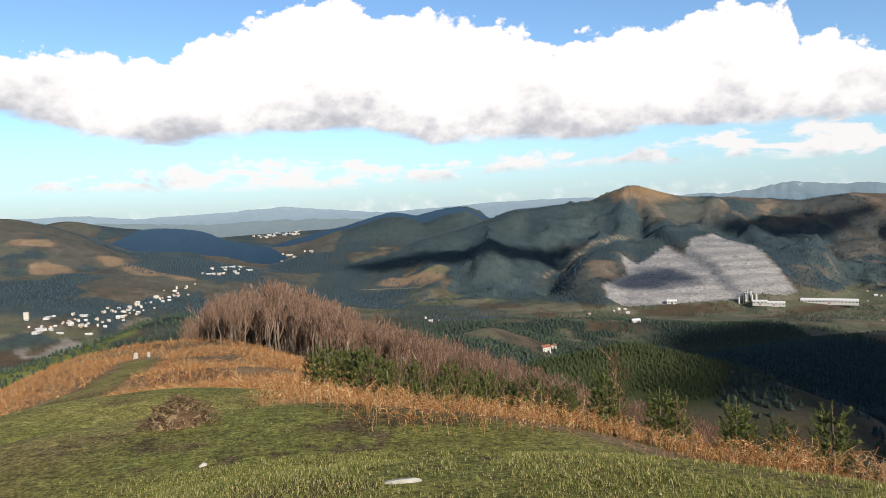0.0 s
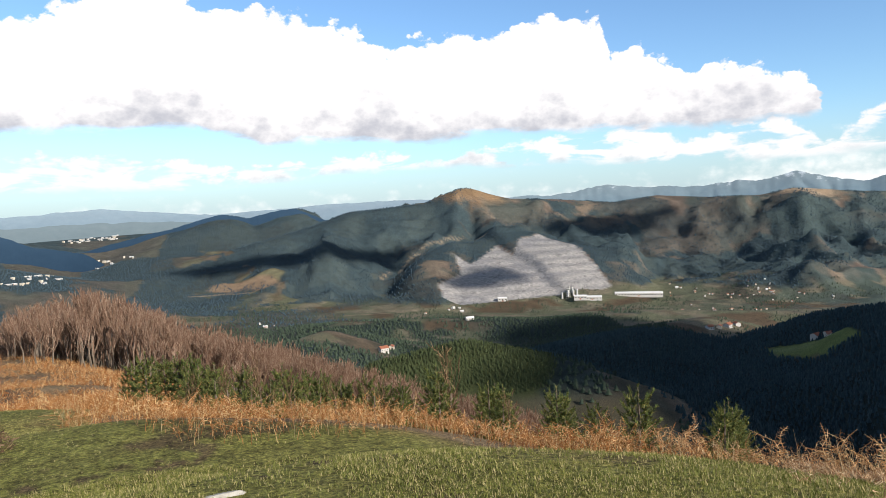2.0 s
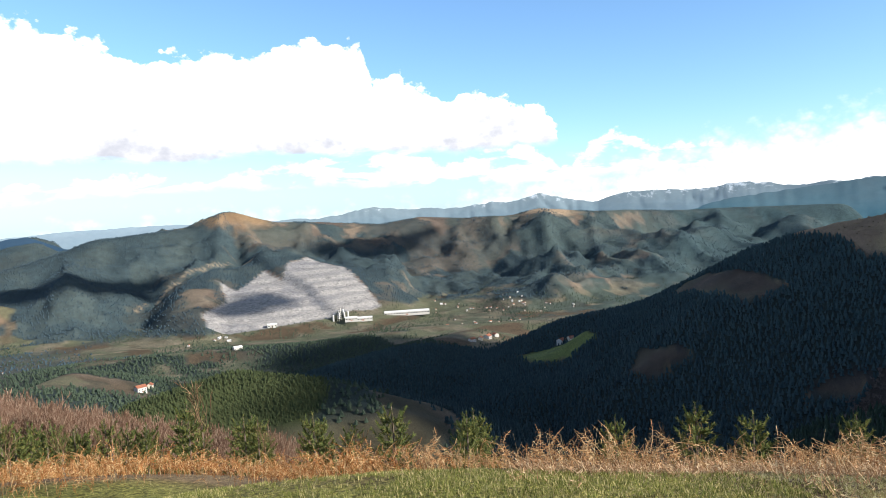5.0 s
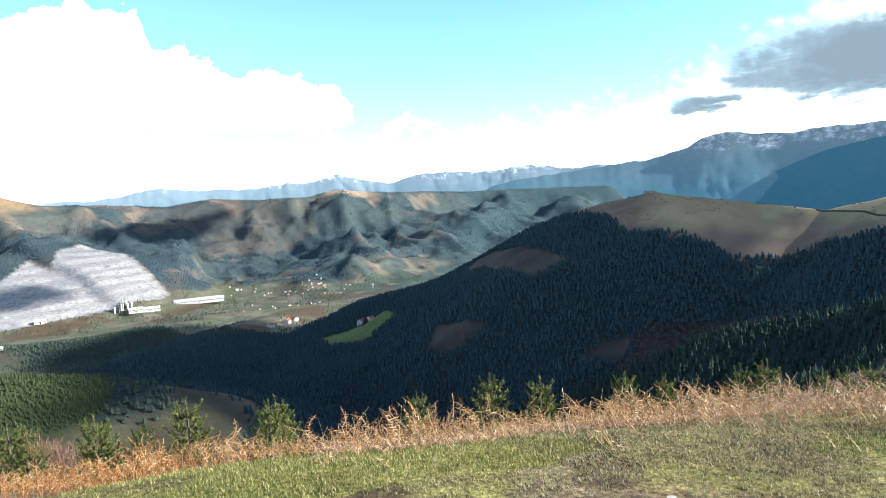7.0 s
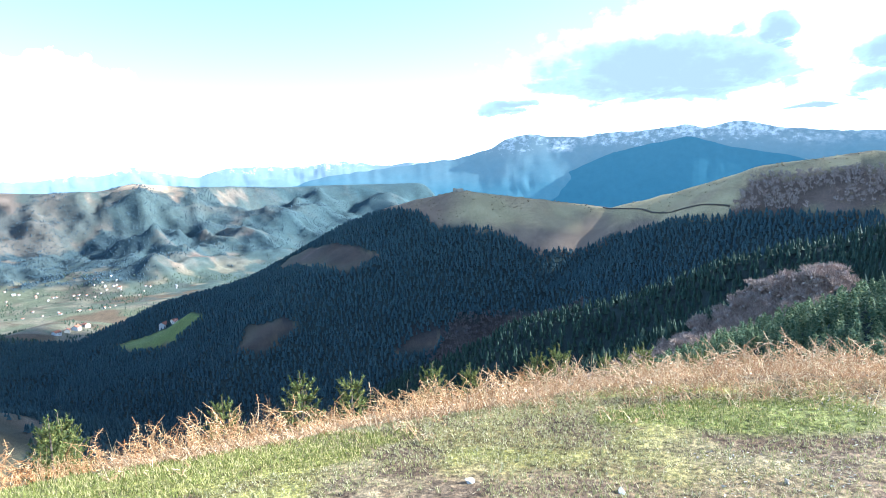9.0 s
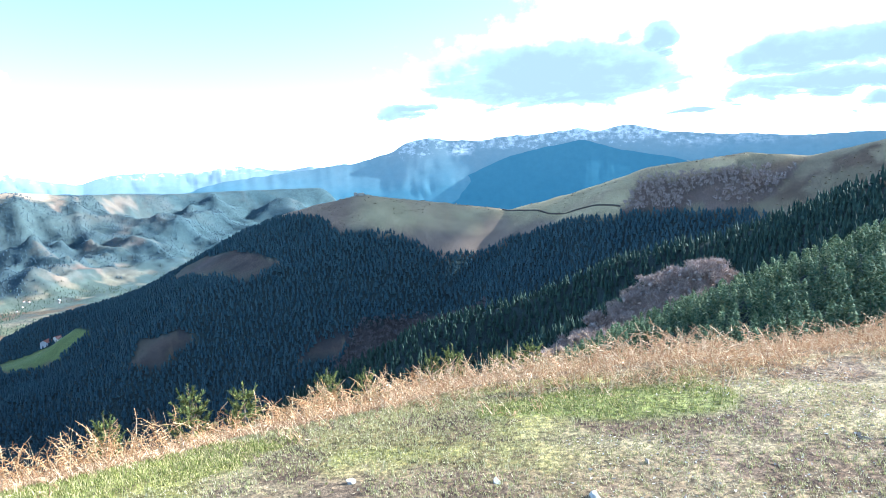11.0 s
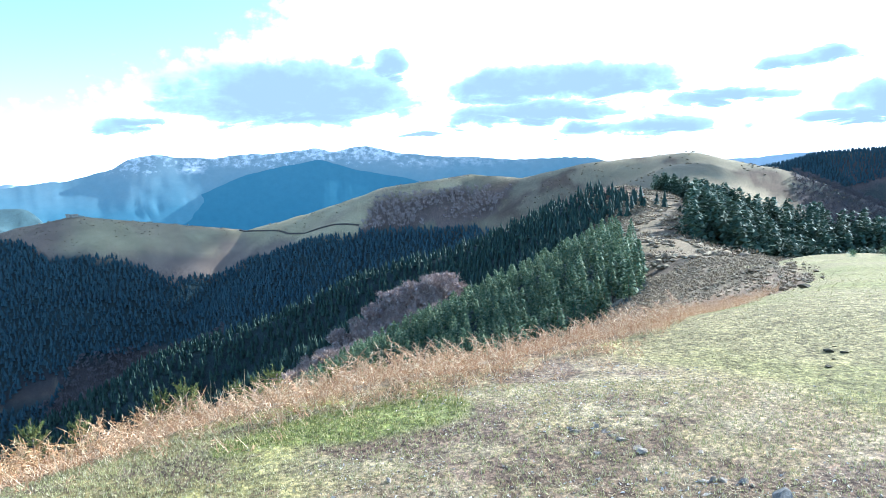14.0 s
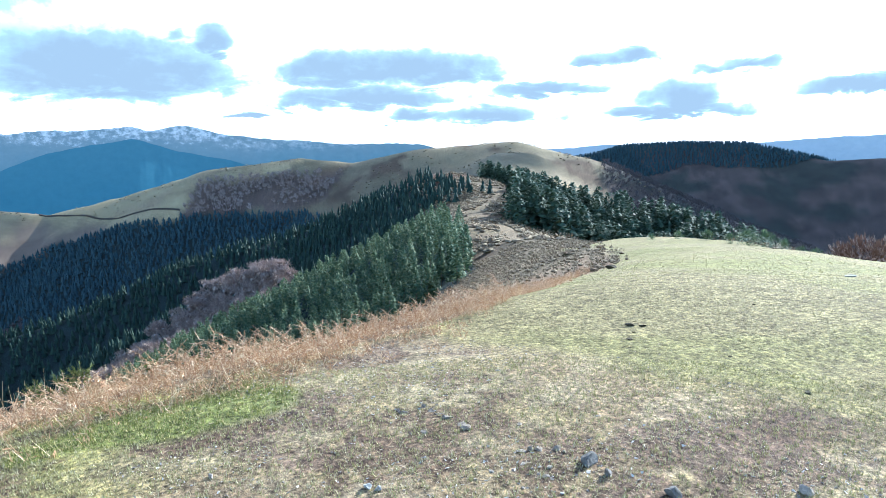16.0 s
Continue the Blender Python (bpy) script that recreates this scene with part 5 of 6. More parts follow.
far_grove = sow(780, 1000, -180, 120, 7, lambda x, y, z: in_poly(x, y, GROVE_FAR) * step(0.40, 0.52, fbm(x, y, 40, 3, 75)))
scatter("bare_grove", SPARSE_T, far_grove, RNG.uniform(8, 13, len(far_grove)), TWIGS_GREY, "leafless grey trees on the opposite slope", "wood")
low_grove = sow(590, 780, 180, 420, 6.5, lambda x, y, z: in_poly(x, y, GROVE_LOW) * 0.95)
scatter("bare_grove", SPARSE_T, low_grove, RNG.uniform(7, 11, len(low_grove)), TWIGS_SHADED, "leafless grey trees in the valley bottom, shade painted into their colour", "wood")
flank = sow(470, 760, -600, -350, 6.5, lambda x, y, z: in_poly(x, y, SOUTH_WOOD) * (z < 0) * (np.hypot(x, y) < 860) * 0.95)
scatter("bare_wood", SPARSE_T, flank, RNG.uniform(6, 9, len(flank)), TWIGS_SHADED, "leafless brown-grey wood on a hill's flank, shade painted into its colour", "wood")


# ---- on the hilltop ----
def pine_bush(k):
    """A young pine: stem and needles."""
    rng = np.random.default_rng(150 + k)
    ob = new("young_pine")
    st = new("stem", mesh_of("stem", np.concatenate([tube((0, 0, -0.1), (0.01, 0, 0.5), 0.022, 0.014, 5), tube((0.01, 0, 0.5), (0, 0, 0.97), 0.014, 0.005, 5)]), BARK))
    nd = new("crown", mesh_of("crown", pine_young(rng), PINE_NEEDLES))
    st.parent = nd.parent = ob
    return tagged(ob, "young green pine standing in dead bracken", "tree", "young pines along the brow")


PINES_A = [(1.4, 11.9, 1.08), (2.6, 11.7, 1.3), (2.0, 11.9, 1.0), (0.7, 13.0, 1.25), (0.0, 14.0, 1.35), (-0.8, 15.0, 1.35), (-1.9, 15.9, 1.45), (-3.0, 16.7, 1.3), (-2.8, 17.8, 1.3), (-3.5, 17.7, 1.1),
           (-1.4, 15.4, 1.3), (0.4, 14.0, 1.3), (-2.3, 16.6, 1.4), (1.1, 13.4, 1.2), (-0.2, 12.2, 1.0), (0.6, 11.6, 0.9), (-0.5, 11.6, 0.8), (0.2, 12.8, 1.1), (1.0, 12.4, 1.0), (1.8, 12.6, 1.1), (2.4, 10.6, 0.9), (3.2, 10.6, 1.0), (3.5, 11.2, 1.1),
           (-1.2, 13.2, 1.1), (-1.6, 14.2, 1.2), (4.2, 10.0, 1.0)]
PINES_B = [(4.8, 8.7, 1.18), (5.8, 8.1, 1.03), (3.8, 9.2, 1.01), (4.3, 9.0, 0.9), (3.1, 9.5, 0.87), (1.7, 9.9, 0.6), (4.9, 6.9, 0.8), (5.5, 7.6, 0.85), (8.0, 6.0, 1.14), (8.4, 5.4, 0.98), (9.0, 4.4, 0.92), (9.2, 3.9, 0.79),
           (9.6, 2.7, 0.86), (9.5, 3.0, 0.83), (9.9, 1.6, 0.74), (9.8, 2.1, 0.68), (7.1, 6.6, 0.9), (11.6, 2.2, 0.95), (13.2, 1.2, 1.1), (13.6, 0.4, 1.0)]
bush_spots = [(x, y, spot(x, y)) for x, y, h in PINES_A + PINES_B]
place_all([pine_bush(k) for k in range(5)], bush_spots, [h for x, y, h in PINES_A + PINES_B])


def bracken_here(x, y, z):
    a, r = np.degrees(np.arctan2(x, y)), np.hypot(x, y)
    e = brow(x, y) + 0.7 * (fbm(x, y, 2.0, 3, 301) - 0.5)
    band = np.interp(a, [-14, -4, 30, 70, 90, 103, 112, 120], [4.5, 5.4, 4.0, 4.4, 6.0, 6.2, 4.4, 0])
    inner = turf_edge(a)
    return ((e > inner) & (e < inner + band) & (a > -16) & (a < 119) & (r < 34)) * step(0.32, 0.46, fbm(x, y, 0.8, 3, 305))


FROND_T = [frond(np.random.default_rng(200 + k)) for k in range(8)]
SMALL_T = [frond_small(np.random.default_rng(220 + k)) for k in range(5)]
b_all = sow(-5, 34, -16, 16, 0.135, bracken_here)
ba = np.degrees(np.arctan2(b_all[:, 0], b_all[:, 1]))
hue = ba + 26 * (fbm(b_all[:, 0], b_all[:, 1], 0.8, 2, 311) - 0.5)
warm, tan = hue < 36, (hue >= 36) & (hue < 72)
size = RNG.uniform(0.24, 0.48, len(b_all)) * (0.55 + 0.8 * fbm(b_all[:, 0], b_all[:, 1], 1.1, 3, 313))
scatter("bracken", FROND_T, b_all[warm], size[warm], BRACKEN, "rust-brown dead bracken along the brow of the hill", "bracken")
scatter("bracken", FROND_T, b_all[tan], size[tan] * 0.95, BRACKEN_TAN, "tan dead bracken along the brow of the hill", "bracken", lean=(-0.15, 0.05))
pale = ~(warm | tan)
scatter("bracken", FROND_T, b_all[pale], size[pale] * 1.0, BRACKEN_PALE, "pale brown dead bracken leaning in the sun", "bracken", lean=(-0.35, 0.15))
fill = sow(-5, 34, -16, 16, 0.085, lambda x, y, z: np.maximum(bracken_here(x, y, z) * 0.8, 0.30 * step(-0.7, 0.0, brow(x, y) - turf_edge(np.degrees(np.arctan2(x, y))) + 0.9 * (fbm(x, y, 0.9, 3, 306) - 0.5)) * (brow(x, y) < 3)) * (np.degrees(np.arctan2(x, y)) > 40) * (np.degrees(np.arctan2(x, y)) < 118))
scatter("bracken", SMALL_T, fill, RNG.uniform(0.06, 0.20, len(fill)), BRACKEN_PALE, "broken pale bracken litter under the fronds", "bracken", lean=(-0.3, 0.1))
stalk_at = sow(-5, 30, -14, 16, 0.30, bracken_here)
scatter("dry_stalks", [np.concatenate([tube((0, 0, 0), (0.05, 0.03, 0.55), 0.006, 0.004), tube((0.05, 0.03, 0.55), (0.14, 0.02, 1.0), 0.004, 0.002), tube((0.04, 0.03, 0.5), (-0.1, 0.05, 0.8), 0.004, 0.002)]), tube((0, 0, 0), (-0.15, 0.1, 1.0), 0.006, 0.002)],
        stalk_at, RNG.uniform(0.16, 0.36, len(stalk_at)), STRAW, "pale dry grass and bracken stalks", "dry stalks")


def bank_here(x, y, z):
    a, r = np.degrees(np.arctan2(x, y)), np.hypot(x, y)
    way, _ = polyline(x, y, [(-8, 13), (-11.5, 21), (-13.5, 28), (-16, 36)])
    turf = in_poly(x, y, [(-7.0, 4.5), (-16, 14), (-22, 24), (-13.5, 24), (-8, 15.5), (-4.3, 15.0), (-2.6, 11), (-1.2, 8.6), (0.5, 6)])
    return (a > -40) & (a < -5 + 0.12 * (r - 15)) & (r > 11) & (r < 52) & (~turf) & (way > 1.0)


bank_at = sow(-38, 2, 8, 52, 0.30, lambda x, y, z: bank_here(x, y, z) * step(0.25, 0.45, fbm(x, y, 1.5, 3, 321)))
scatter("bracken", SMALL_T, bank_at, RNG.uniform(0.25, 0.5, len(bank_at)), BRACKEN, "orange-brown dead bracken covering a low rounded hill", "bracken")
heath_at = sow(20, 130, -60, 5, 0.80, lambda x, y, z: (brow(x, y) > 0.4) * (brow(x, y) < 26) * (~in_poly(x, y, PINES_WEST)) * (np.hypot(x, y) > 22) * (y < 0.02 * x) * step(0.32, 0.5, fbm(x, y, 4, 3, 331)))
scatter("heather", [np.concatenate([bush_ball(np.random.default_rng(240 + k), 46, 0.75), boulder(np.random.default_rng(k), np.array([0, 0, 0.2]), 0.3, 0.7)]) for k in range(4)], heath_at, RNG.uniform(0.35, 0.8, len(heath_at)) * (0.6 + 0.6 * step(35, 80, np.hypot(heath_at[:, 0], heath_at[:, 1]))), HEATHER, "dull brown heather clumps on the slope below the turf", "heather", squash=1.3)

moor_at = sow(110, 430, -150, -40, 2.3, lambda x, y, z: (polyline(x, y, [(100, -49), (150, -61), (183, -63), (248, -93), (300, -119), (345, -122), (405, -126)])[0] < 26) * (polyline(x, y, [(100, -49), (118, -49), (150, -61), (183, -63), (215, -78), (248, -93), (300, -119), (345, -122)])[0] > 2.2) * (~in_poly(x, y, PINES_WEST)) * (~in_poly(x, y, PINES_EAST)) * step(0.34, 0.50, fbm(x, y, 9, 3, 335)))
scatter("heather", [clump(np.random.default_rng(250 + k)) for k in range(4)], moor_at, RNG.uniform(1.0, 2.4, len(moor_at)), HEATHER, "dull brown heather clumps beside the track along the ridge", "heather", squash=1.5)

scrub_at = sow(560, 1080, -430, 640, 9.0, lambda x, y, z: (in_poly(x, y, MEADOW) | (np.hypot(x - 730, y + 300) < 290)) * (z > -75) * step(0.50, 0.60, fbm(x, y, 55, 4, 337)) * 0.8)
scatter("scrub", [clump(np.random.default_rng(270 + k), 10) for k in range(4)], scrub_at, RNG.uniform(1.2, 2.8, len(scrub_at)), HEATHER, "dull brown scrub scattered over the opposite pastures", "scrub", squash=1.7)


# turf
def turf_here(x, y, z):
    r = np.hypot(x, y)
    e = brow(x, y)
    d2, (_, w2) = polyline(x, y, LOBE)
    soil = np.hypot((x - 3.6) / 3.0, (y + 2.0) / 2.6) + 0.7 * (fbm(x, y, 6, 4, 101) - 0.5) + 0.5 * (fbm(x, y, 1.6, 4, 103) - 0.5)
    on = ((e < 0.9) | (d2 < w2 + 1)) & (r > 1.6)
    a = np.degrees(np.arctan2(x, y))
    on = on & ((a < -14) | (r > 30) | (e < turf_edge(a) + 0.2))
    return on * (0.6 + 0.4 * step(0.8, 1.2, soil)) * (1 - 0.75 * step(0.54, 0.62, fbm(x, y, 1.2, 4, 119)) * (a < 70))


TUFT_T = [tuft(np.random.default_rng(260 + k)) for k in range(6)]
for lo, hi, gap, tall_ in ((1.6, 6.0, 0.032, 0.034), (6.0, 14, 0.085, 0.022), (14, 36, 0.27, 0.055)):
    at = sow(-hi, hi, -hi * 0.85, hi, gap, lambda x, y, z: turf_here(x, y, z) * (np.hypot(x, y) >= lo) * (np.hypot(x, y) < hi))
    aa = np.degrees(np.arctan2(at[:, 0], at[:, 1])) + 40 * (fbm(at[:, 0], at[:, 1], 1.4, 3, 341) - 0.5)
    dry = ((aa > 56) | ((lo > 5) & (at[:, 1] < 0))) & (lush_here(at[:, 0], at[:, 1]) < RNG.uniform(0.2, 1.0, len(at)))
    sz = RNG.uniform(0.5, 1.1, len(at)) * tall_
    scatter("grass", TUFT_T, at[~dry], sz[~dry], GRASS, "short green turf with dead blades in it", "grass")
    scatter("grass", TUFT_T, at[dry], sz[dry] * 0.8, GRASS_DRY, "short pale yellow-green turf", "grass")


# stones
def stone_material(name, c1, c2):
    m, nt, b = principled(name, 0.9, 0.1)
    g = nt.nodes.new("ShaderNodeTexCoord")
    n1, n2 = noise_tex(nt, g.outputs["Object"], 6, 6, 0.65), noise_tex(nt, g.outputs["Object"], 45, 4, 0.7)
    c = mix_col(nt, ramp(nt, math_node(nt, "ADD", math_node(nt, "MULTIPLY", n1, 0.6), math_node(nt, "MULTIPLY", n2, 0.4)), [(0.35, 0.0), (0.65, 1.0)]), c1, c2)
    nt.links.new(c, b.inputs["Base Color"])
    bp = nt.nodes.new("ShaderNodeBump")
    bp.inputs["Strength"].default_value, bp.inputs["Distance"].default_value = 0.7, 0.01
    nt.links.new(n2, bp.inputs["Height"])
    nt.links.new(bp.outputs[0], b.inputs["Normal"])
    return m


STONE_PALE = stone_material("pale_stone", (0.28, 0.265, 0.235), (0.52, 0.50, 0.46))
STONE_DARK = stone_material("dark_stone", (0.105, 0.095, 0.084), (0.22, 0.205, 0.18))
STONE_EARTHY = stone_material("earthy_stone", (0.13, 0.105, 0.080), (0.40, 0.345, 0.27))
STONE_GREY = stone_material("grey_stone", (0.22, 0.185, 0.145), (0.42, 0.365, 0.30))


def stone(x, y, sx, sy, sz, turn, mat, label, seed=0, sink=0.25, group="stones in the turf"):
    """A broken stone, half sunk in the turf."""
    bm = bmesh.new()
    bmesh.ops.create_icosphere(bm, subdivisions=3, radius=1.0)
    rng = random.Random(seed)
    planes = [(Vector((rng.gauss(0, 1), rng.gauss(0, 1), rng.gauss(0, 0.8))).normalized(), rng.uniform(0.35, 0.75)) for _ in range(11)]
    for v in bm.verts:
        p = v.co.copy()
        for n, d in planes:
            over = p.dot(n) - d
            if over > 0:
                p -= n * over
        p += Vector((noise.noise(p * 3 + Vector((seed, 0, 0))), noise.noise(p * 3 + Vector((0, seed, 5))), noise.noise(p * 3 + Vector((9, 0, seed))))) * 0.05
        v.co = Vector((p.x * sx, p.y * sy, p.z * sz))
    me = bpy.data.meshes.new("stone")
    bm.to_mesh(me)
    bm.free()
    me.materials.append(mat)
    ob = new("stone", me)
    ob.matrix_world = pose(x, y, spot(x, y) + sz * (0.62 - 2 * sink), 0, 0, turn)
    return tagged(ob, label, "stone", group)


stone(-0.32, 4.6, 0.165, 0.06, 0.034, 8, STONE_PALE, "flat pale stone slab lying in the grass", 3)
stone(-2.1, 5.7, 0.05, 0.035, 0.03, 30, STONE_PALE, "small white stone beside bare soil", 4)
stone(3.65, 1.4, 0.045, 0.035, 0.035, 20, STONE_PALE, "small pale stone standing in the turf", 5)
stone(3.78, 0.6, 0.06, 0.035, 0.022, 50, STONE_PALE, "small flat white stone in the turf", 6)
stone(3.68, 0.08, 0.055, 0.04, 0.025, 10, STONE_PALE, "small white stone on bare soil", 7)
stone(3.51, -2.03, 0.085, 0.06, 0.046, -30, STONE_DARK, "dark blue-grey rock with a sharp ridge in the soil", 11, 0.15)
stone(3.37, -2.07, 0.055, 0.03, 0.030, -40, STONE_DARK, "low dark stone beside a larger rock", 12, 0.15)
stone(3.10, -2.26, 0.06, 0.045, 0.040, 15, STONE_DARK, "dark broken rock in bare soil", 13, 0.15)
stone(3.66, -0.91, 0.04, 0.03, 0.028, 15, STONE_PALE, "pale stone lying on stony soil", 14, 0.15)
stone(3.62, -0.95, 0.022, 0.018, 0.020, 55, STONE_PALE, "small pale stone beside a larger one", 15, 0.15)
stone(4.13, -0.16, 0.03, 0.02, 0.018, 20, STONE_GREY, "small grey stone on bare soil", 16, 0.15)
stone(2.94, -2.87, 0.05, 0.03, 0.030, 35, STONE_GREY, "grey stone lying in thin turf", 17, 0.15)
stone(8.96, -9.62, 0.11, 0.07, 0.03, 75, STONE_PALE, "flat white stone slab on the open turf", 18, 0.15)
srng = random.Random(5)
for i in range(44):
    s = srng.uniform(0.008, 0.018)
    mat, lab = (STONE_GREY, "small grey stone on bare soil") if i % 5 else (STONE_PALE, "small pale chip of stone on bare soil")
    x, y = (3.45 + 0.16 * srng.gauss(0, 1), -1.75 + 0.14 * srng.gauss(0, 1)) if i < 22 else (4.1 + 0.8 * srng.gauss(0, 1), -1.9 + 0.8 * srng.gauss(0, 1))
    stone(x, y, s * srng.uniform(1, 1.8), s, s * 0.55, srng.uniform(0, 180), mat, lab, 30 + i, 0.34, "loose stones on the bare soil")
for i, (x, y) in enumerate([(4.63, -1.29), (4.58, -1.32), (4.64, -1.46), (4.55, -1.48), (4.47, -1.51), (4.53, -1.40), (4.39, -1.54), (4.24, -1.58), (4.18, -1.59), (3.76, -1.76), (3.76, -1.82), (3.75, -1.86), (3.71, -1.95), (3.67, -1.98), (4.22, -1.35), (4.10, -1.90)]):
    w = 0.028 + 0.034 * ((i * 0.618) % 1)
    stone(x, y, w, w * 0.62, 0.022 + 0.012 * ((i * 0.37) % 1), 67 * i, STONE_EARTHY, "weathered rock breaking through the soil", 90 + i, 0.40, "outcrop in the soil")


def crumb(rng):
    """A splinter of stone, one across."""
    p = rng.normal(size=(4, 3)) * [0.5, 0.5, 0.3]
    return np.array([p[[0, 1, 2]], p[[0, 2, 3]], p[[0, 3, 1]], p[[1, 3, 2]]])


def soil_here(x, y, z):
    q = np.hypot((x - 3.6) / 3.0, (y + 2.0) / 2.6) + 0.7 * (fbm(x, y, 6, 4, 101) - 0.5) + 0.5 * (fbm(x, y, 1.6, 4, 103) - 0.5)
    return step(1.25, 0.6, q) * (np.hypot(x, y) > 1.5) * step(0.38, 0.58, fbm(x, y, 0.7, 3, 351)) * 0.9 * (1 - open_turf(x, y))


CRUMB_T = [crumb(np.random.default_rng(400 + k)) for k in range(12)]
GRIT = leaf_material("stone_grit", (0.20, 0.17, 0.14), (0.48, 0.44, 0.38), (0.66, 0.63, 0.58), 0.85, 0.0, 3.0)
grit_at = sow(0.5, 8, -6, 2, 0.04, soil_here)
scatter("gravel", CRUMB_T, grit_at, RNG.uniform(0.006, 0.022, len(grit_at)) * RNG.uniform(0.6, 1.3, len(grit_at)), GRIT, "stony grit and splinters on the bare soil", "gravel")
LITTER = leaf_material("straw_litter", (0.34, 0.26, 0.15), (0.56, 0.47, 0.31), (0.26, 0.19, 0.13), 0.8, 0.1, 2.0)
litter_at = sow(-2, 8, -6, 6, 0.032, lambda x, y, z: np.maximum(soil_here(x, y, z), 0.20 * turf_here(x, y, z) * step(20, 60, np.degrees(np.arctan2(x, y)))) * (np.hypot(x, y) > 1.6) * (np.hypot(x, y) < 7.5))
flat_t = [np.array([blade(np.zeros(3), [math.cos(a), math.sin(a), 0.18], 0.09, [-math.sin(a), math.cos(a), 0]) for a in (k, k + 2.2, k + 4.1)]) for k in (0.3, 1.1, 1.9)]
scatter("straw", flat_t, litter_at, RNG.uniform(0.010, 0.028, len(litter_at)), LITTER, "dead straw lying flat on the turf and soil", "straw")
# dark clods and mole hills on the open turf
CLOD = stone_material("dark_soil", (0.035, 0.03, 0.018), (0.09, 0.075, 0.045))
for i, (x, y, s) in enumerate([(5.58, -3.56, 0.07), (5.99, -3.83, 0.10), (5.92, -3.90, 0.06), (5.78, -3.72, 0.03), (4.8, -3.95, 0.045), (3.98, -3.89, 0.06), (6.04, -5.23, 0.04), (14.86, -8.86, 0.30), (49.8, -25.6, 1.1), (6.12, -3.95, 0.04)]):
    stone(x, y, s * 0.7, s * 0.4, s * 0.22, 30 * i, CLOD, "dark clod of soil on the turf", 120 + i, 0.2, "clods on the turf")
stone(-17.2, 38.0, 0.22, 0.15, 0.25, 10, STONE_PALE, "white boundary stone on the crest of the bank", 140, 0.1)
stone(-16.6, 38.2, 0.15, 0.15, 0.2, 60, STONE_PALE, "white boundary stone on the crest of the bank", 141, 0.1)


FERN_HEAP = leaf_material("fern_heap", (0.07, 0.045, 0.028), (0.19, 0.125, 0.072), (0.30, 0.215, 0.125), 0.85, 0.0, 2.0)


# a heap of dead fern and roots on the turf, and shrubs at the far edge of the shoulder
def shrub(x, y, h, mat, label, n=160, seed=0, wide=1.0):
    ob = new("shrub", mesh_of("shrub", np.concatenate([bush_ball(np.random.default_rng(seed), n * 2, 0.5), bush_ball(np.random.default_rng(seed + 50), n, 0.5) * [0.6, 0.6, 0.7] + [0.45, 0.2, 0], bush_ball(np.random.default_rng(seed + 70), n, 0.5) * [0.6, 0.6, 0.8] + [-0.4, -0.15, 0]]), mat))
    ob.matrix_world = Matrix.LocRotScale((x, y, spot(x, y) - 0.05 * h), Euler((0, 0, seed)), (h * wide, h * wide, h))
    return tagged(ob, label, "shrub")


def fern_heap(x, y, w, h):
    """A low pile of dead fronds and roots with a solid core."""
    rng = np.random.default_rng(301)
    lumps = [boulder(rng, np.array([dx, dy, 0.0]), r, 0.9) for dx, dy, r in ((0, 0, 0.34), (0.30, 0.1, 0.22), (-0.34, -0.05, 0.18), (0.05, 0.2, 0.28))]
    bits = []
    for k in range(1500):
        a, f = rng.uniform(0, 6.283), rng.uniform(0, 1) ** 0.6
        p = np.array([math.cos(a) * f * 0.66, math.sin(a) * f * 0.45, max(0.0, 0.40 * (1 - f ** 1.6)) + rng.uniform(-0.05, 0.06)])
        d = rng.normal(size=3) * [0.09, 0.09, 0.06]
        bits.append(blade(p, d, 0.006, np.cross(d, rng.normal(size=3)) / (np.linalg.norm(d) + 1e-6)))
    ob = new("fern_heap", mesh_of("fern_heap", np.concatenate(lumps + [np.array(bits)]), FERN_HEAP))
    ob.matrix_world = Matrix.LocRotScale((x, y, spot(x, y)), Euler((0, 0, 0.4)), (w, w, h))
    return tagged(ob, "low heap of dead brown fern and roots on the turf", "heap")


fern_heap(-2.85, 7.2, 0.62, 0.72)
for i, (b, r, top, dark) in enumerate([(123.5, 52, -6.4, 1), (125.5, 48, -6.5, 1), (127.6, 46, -6.5, 1), (129.2, 44, -6.3, 1), (130.4, 43, -5.9, 1), (131.6, 43, -6.0, 1), (132.9, 43, -6.6, 1), (134.0, 42, -7.1, 1), (135.0, 42, -7.2, 1), (136.6, 42, -6.6, 0), (137.8, 42, -6.0, 0), (138.9, 41, -6.1, 0), (140.2, 41, -6.3, 0)]):
    x, y = r * math.sin(radians(b)), r * math.cos(radians(b))
    h = max(0.7, 1.6 + r * math.tan(radians(top)) - spot(x, y))
    shrub(x, y, h * 1.15, MID_NEEDLES if dark else TWIGS_RED, "dark green gorse shrub at the edge of the turf" if dark else "leafless brown shrub at the edge of the turf", 260, 310 + i, 0.8)


# leafless saplings that stand up out of the bracken
def sapling(x, y, h, k):
    rng = np.random.default_rng(500 + k)
    tr, head = bare_tree(rng, 3, 0.5, 3)
    ob = new("bare_sapling")
    a = new("stem", mesh_of("stem", tr * [0.9, 0.9, 1], BARK))
    b = new("crown", mesh_of("crown", head * [0.7, 0.7, 1], FERN_HEAP))
    a.parent = b.parent = ob
    ob.matrix_basis = Matrix.LocRotScale((x, y, spot(x, y) - 0.03), Euler((0, 0, k)), (h, h, h))
    return tagged(ob, "pale leafless sapling rising out of the bracken", "sapling", "saplings in the bracken")


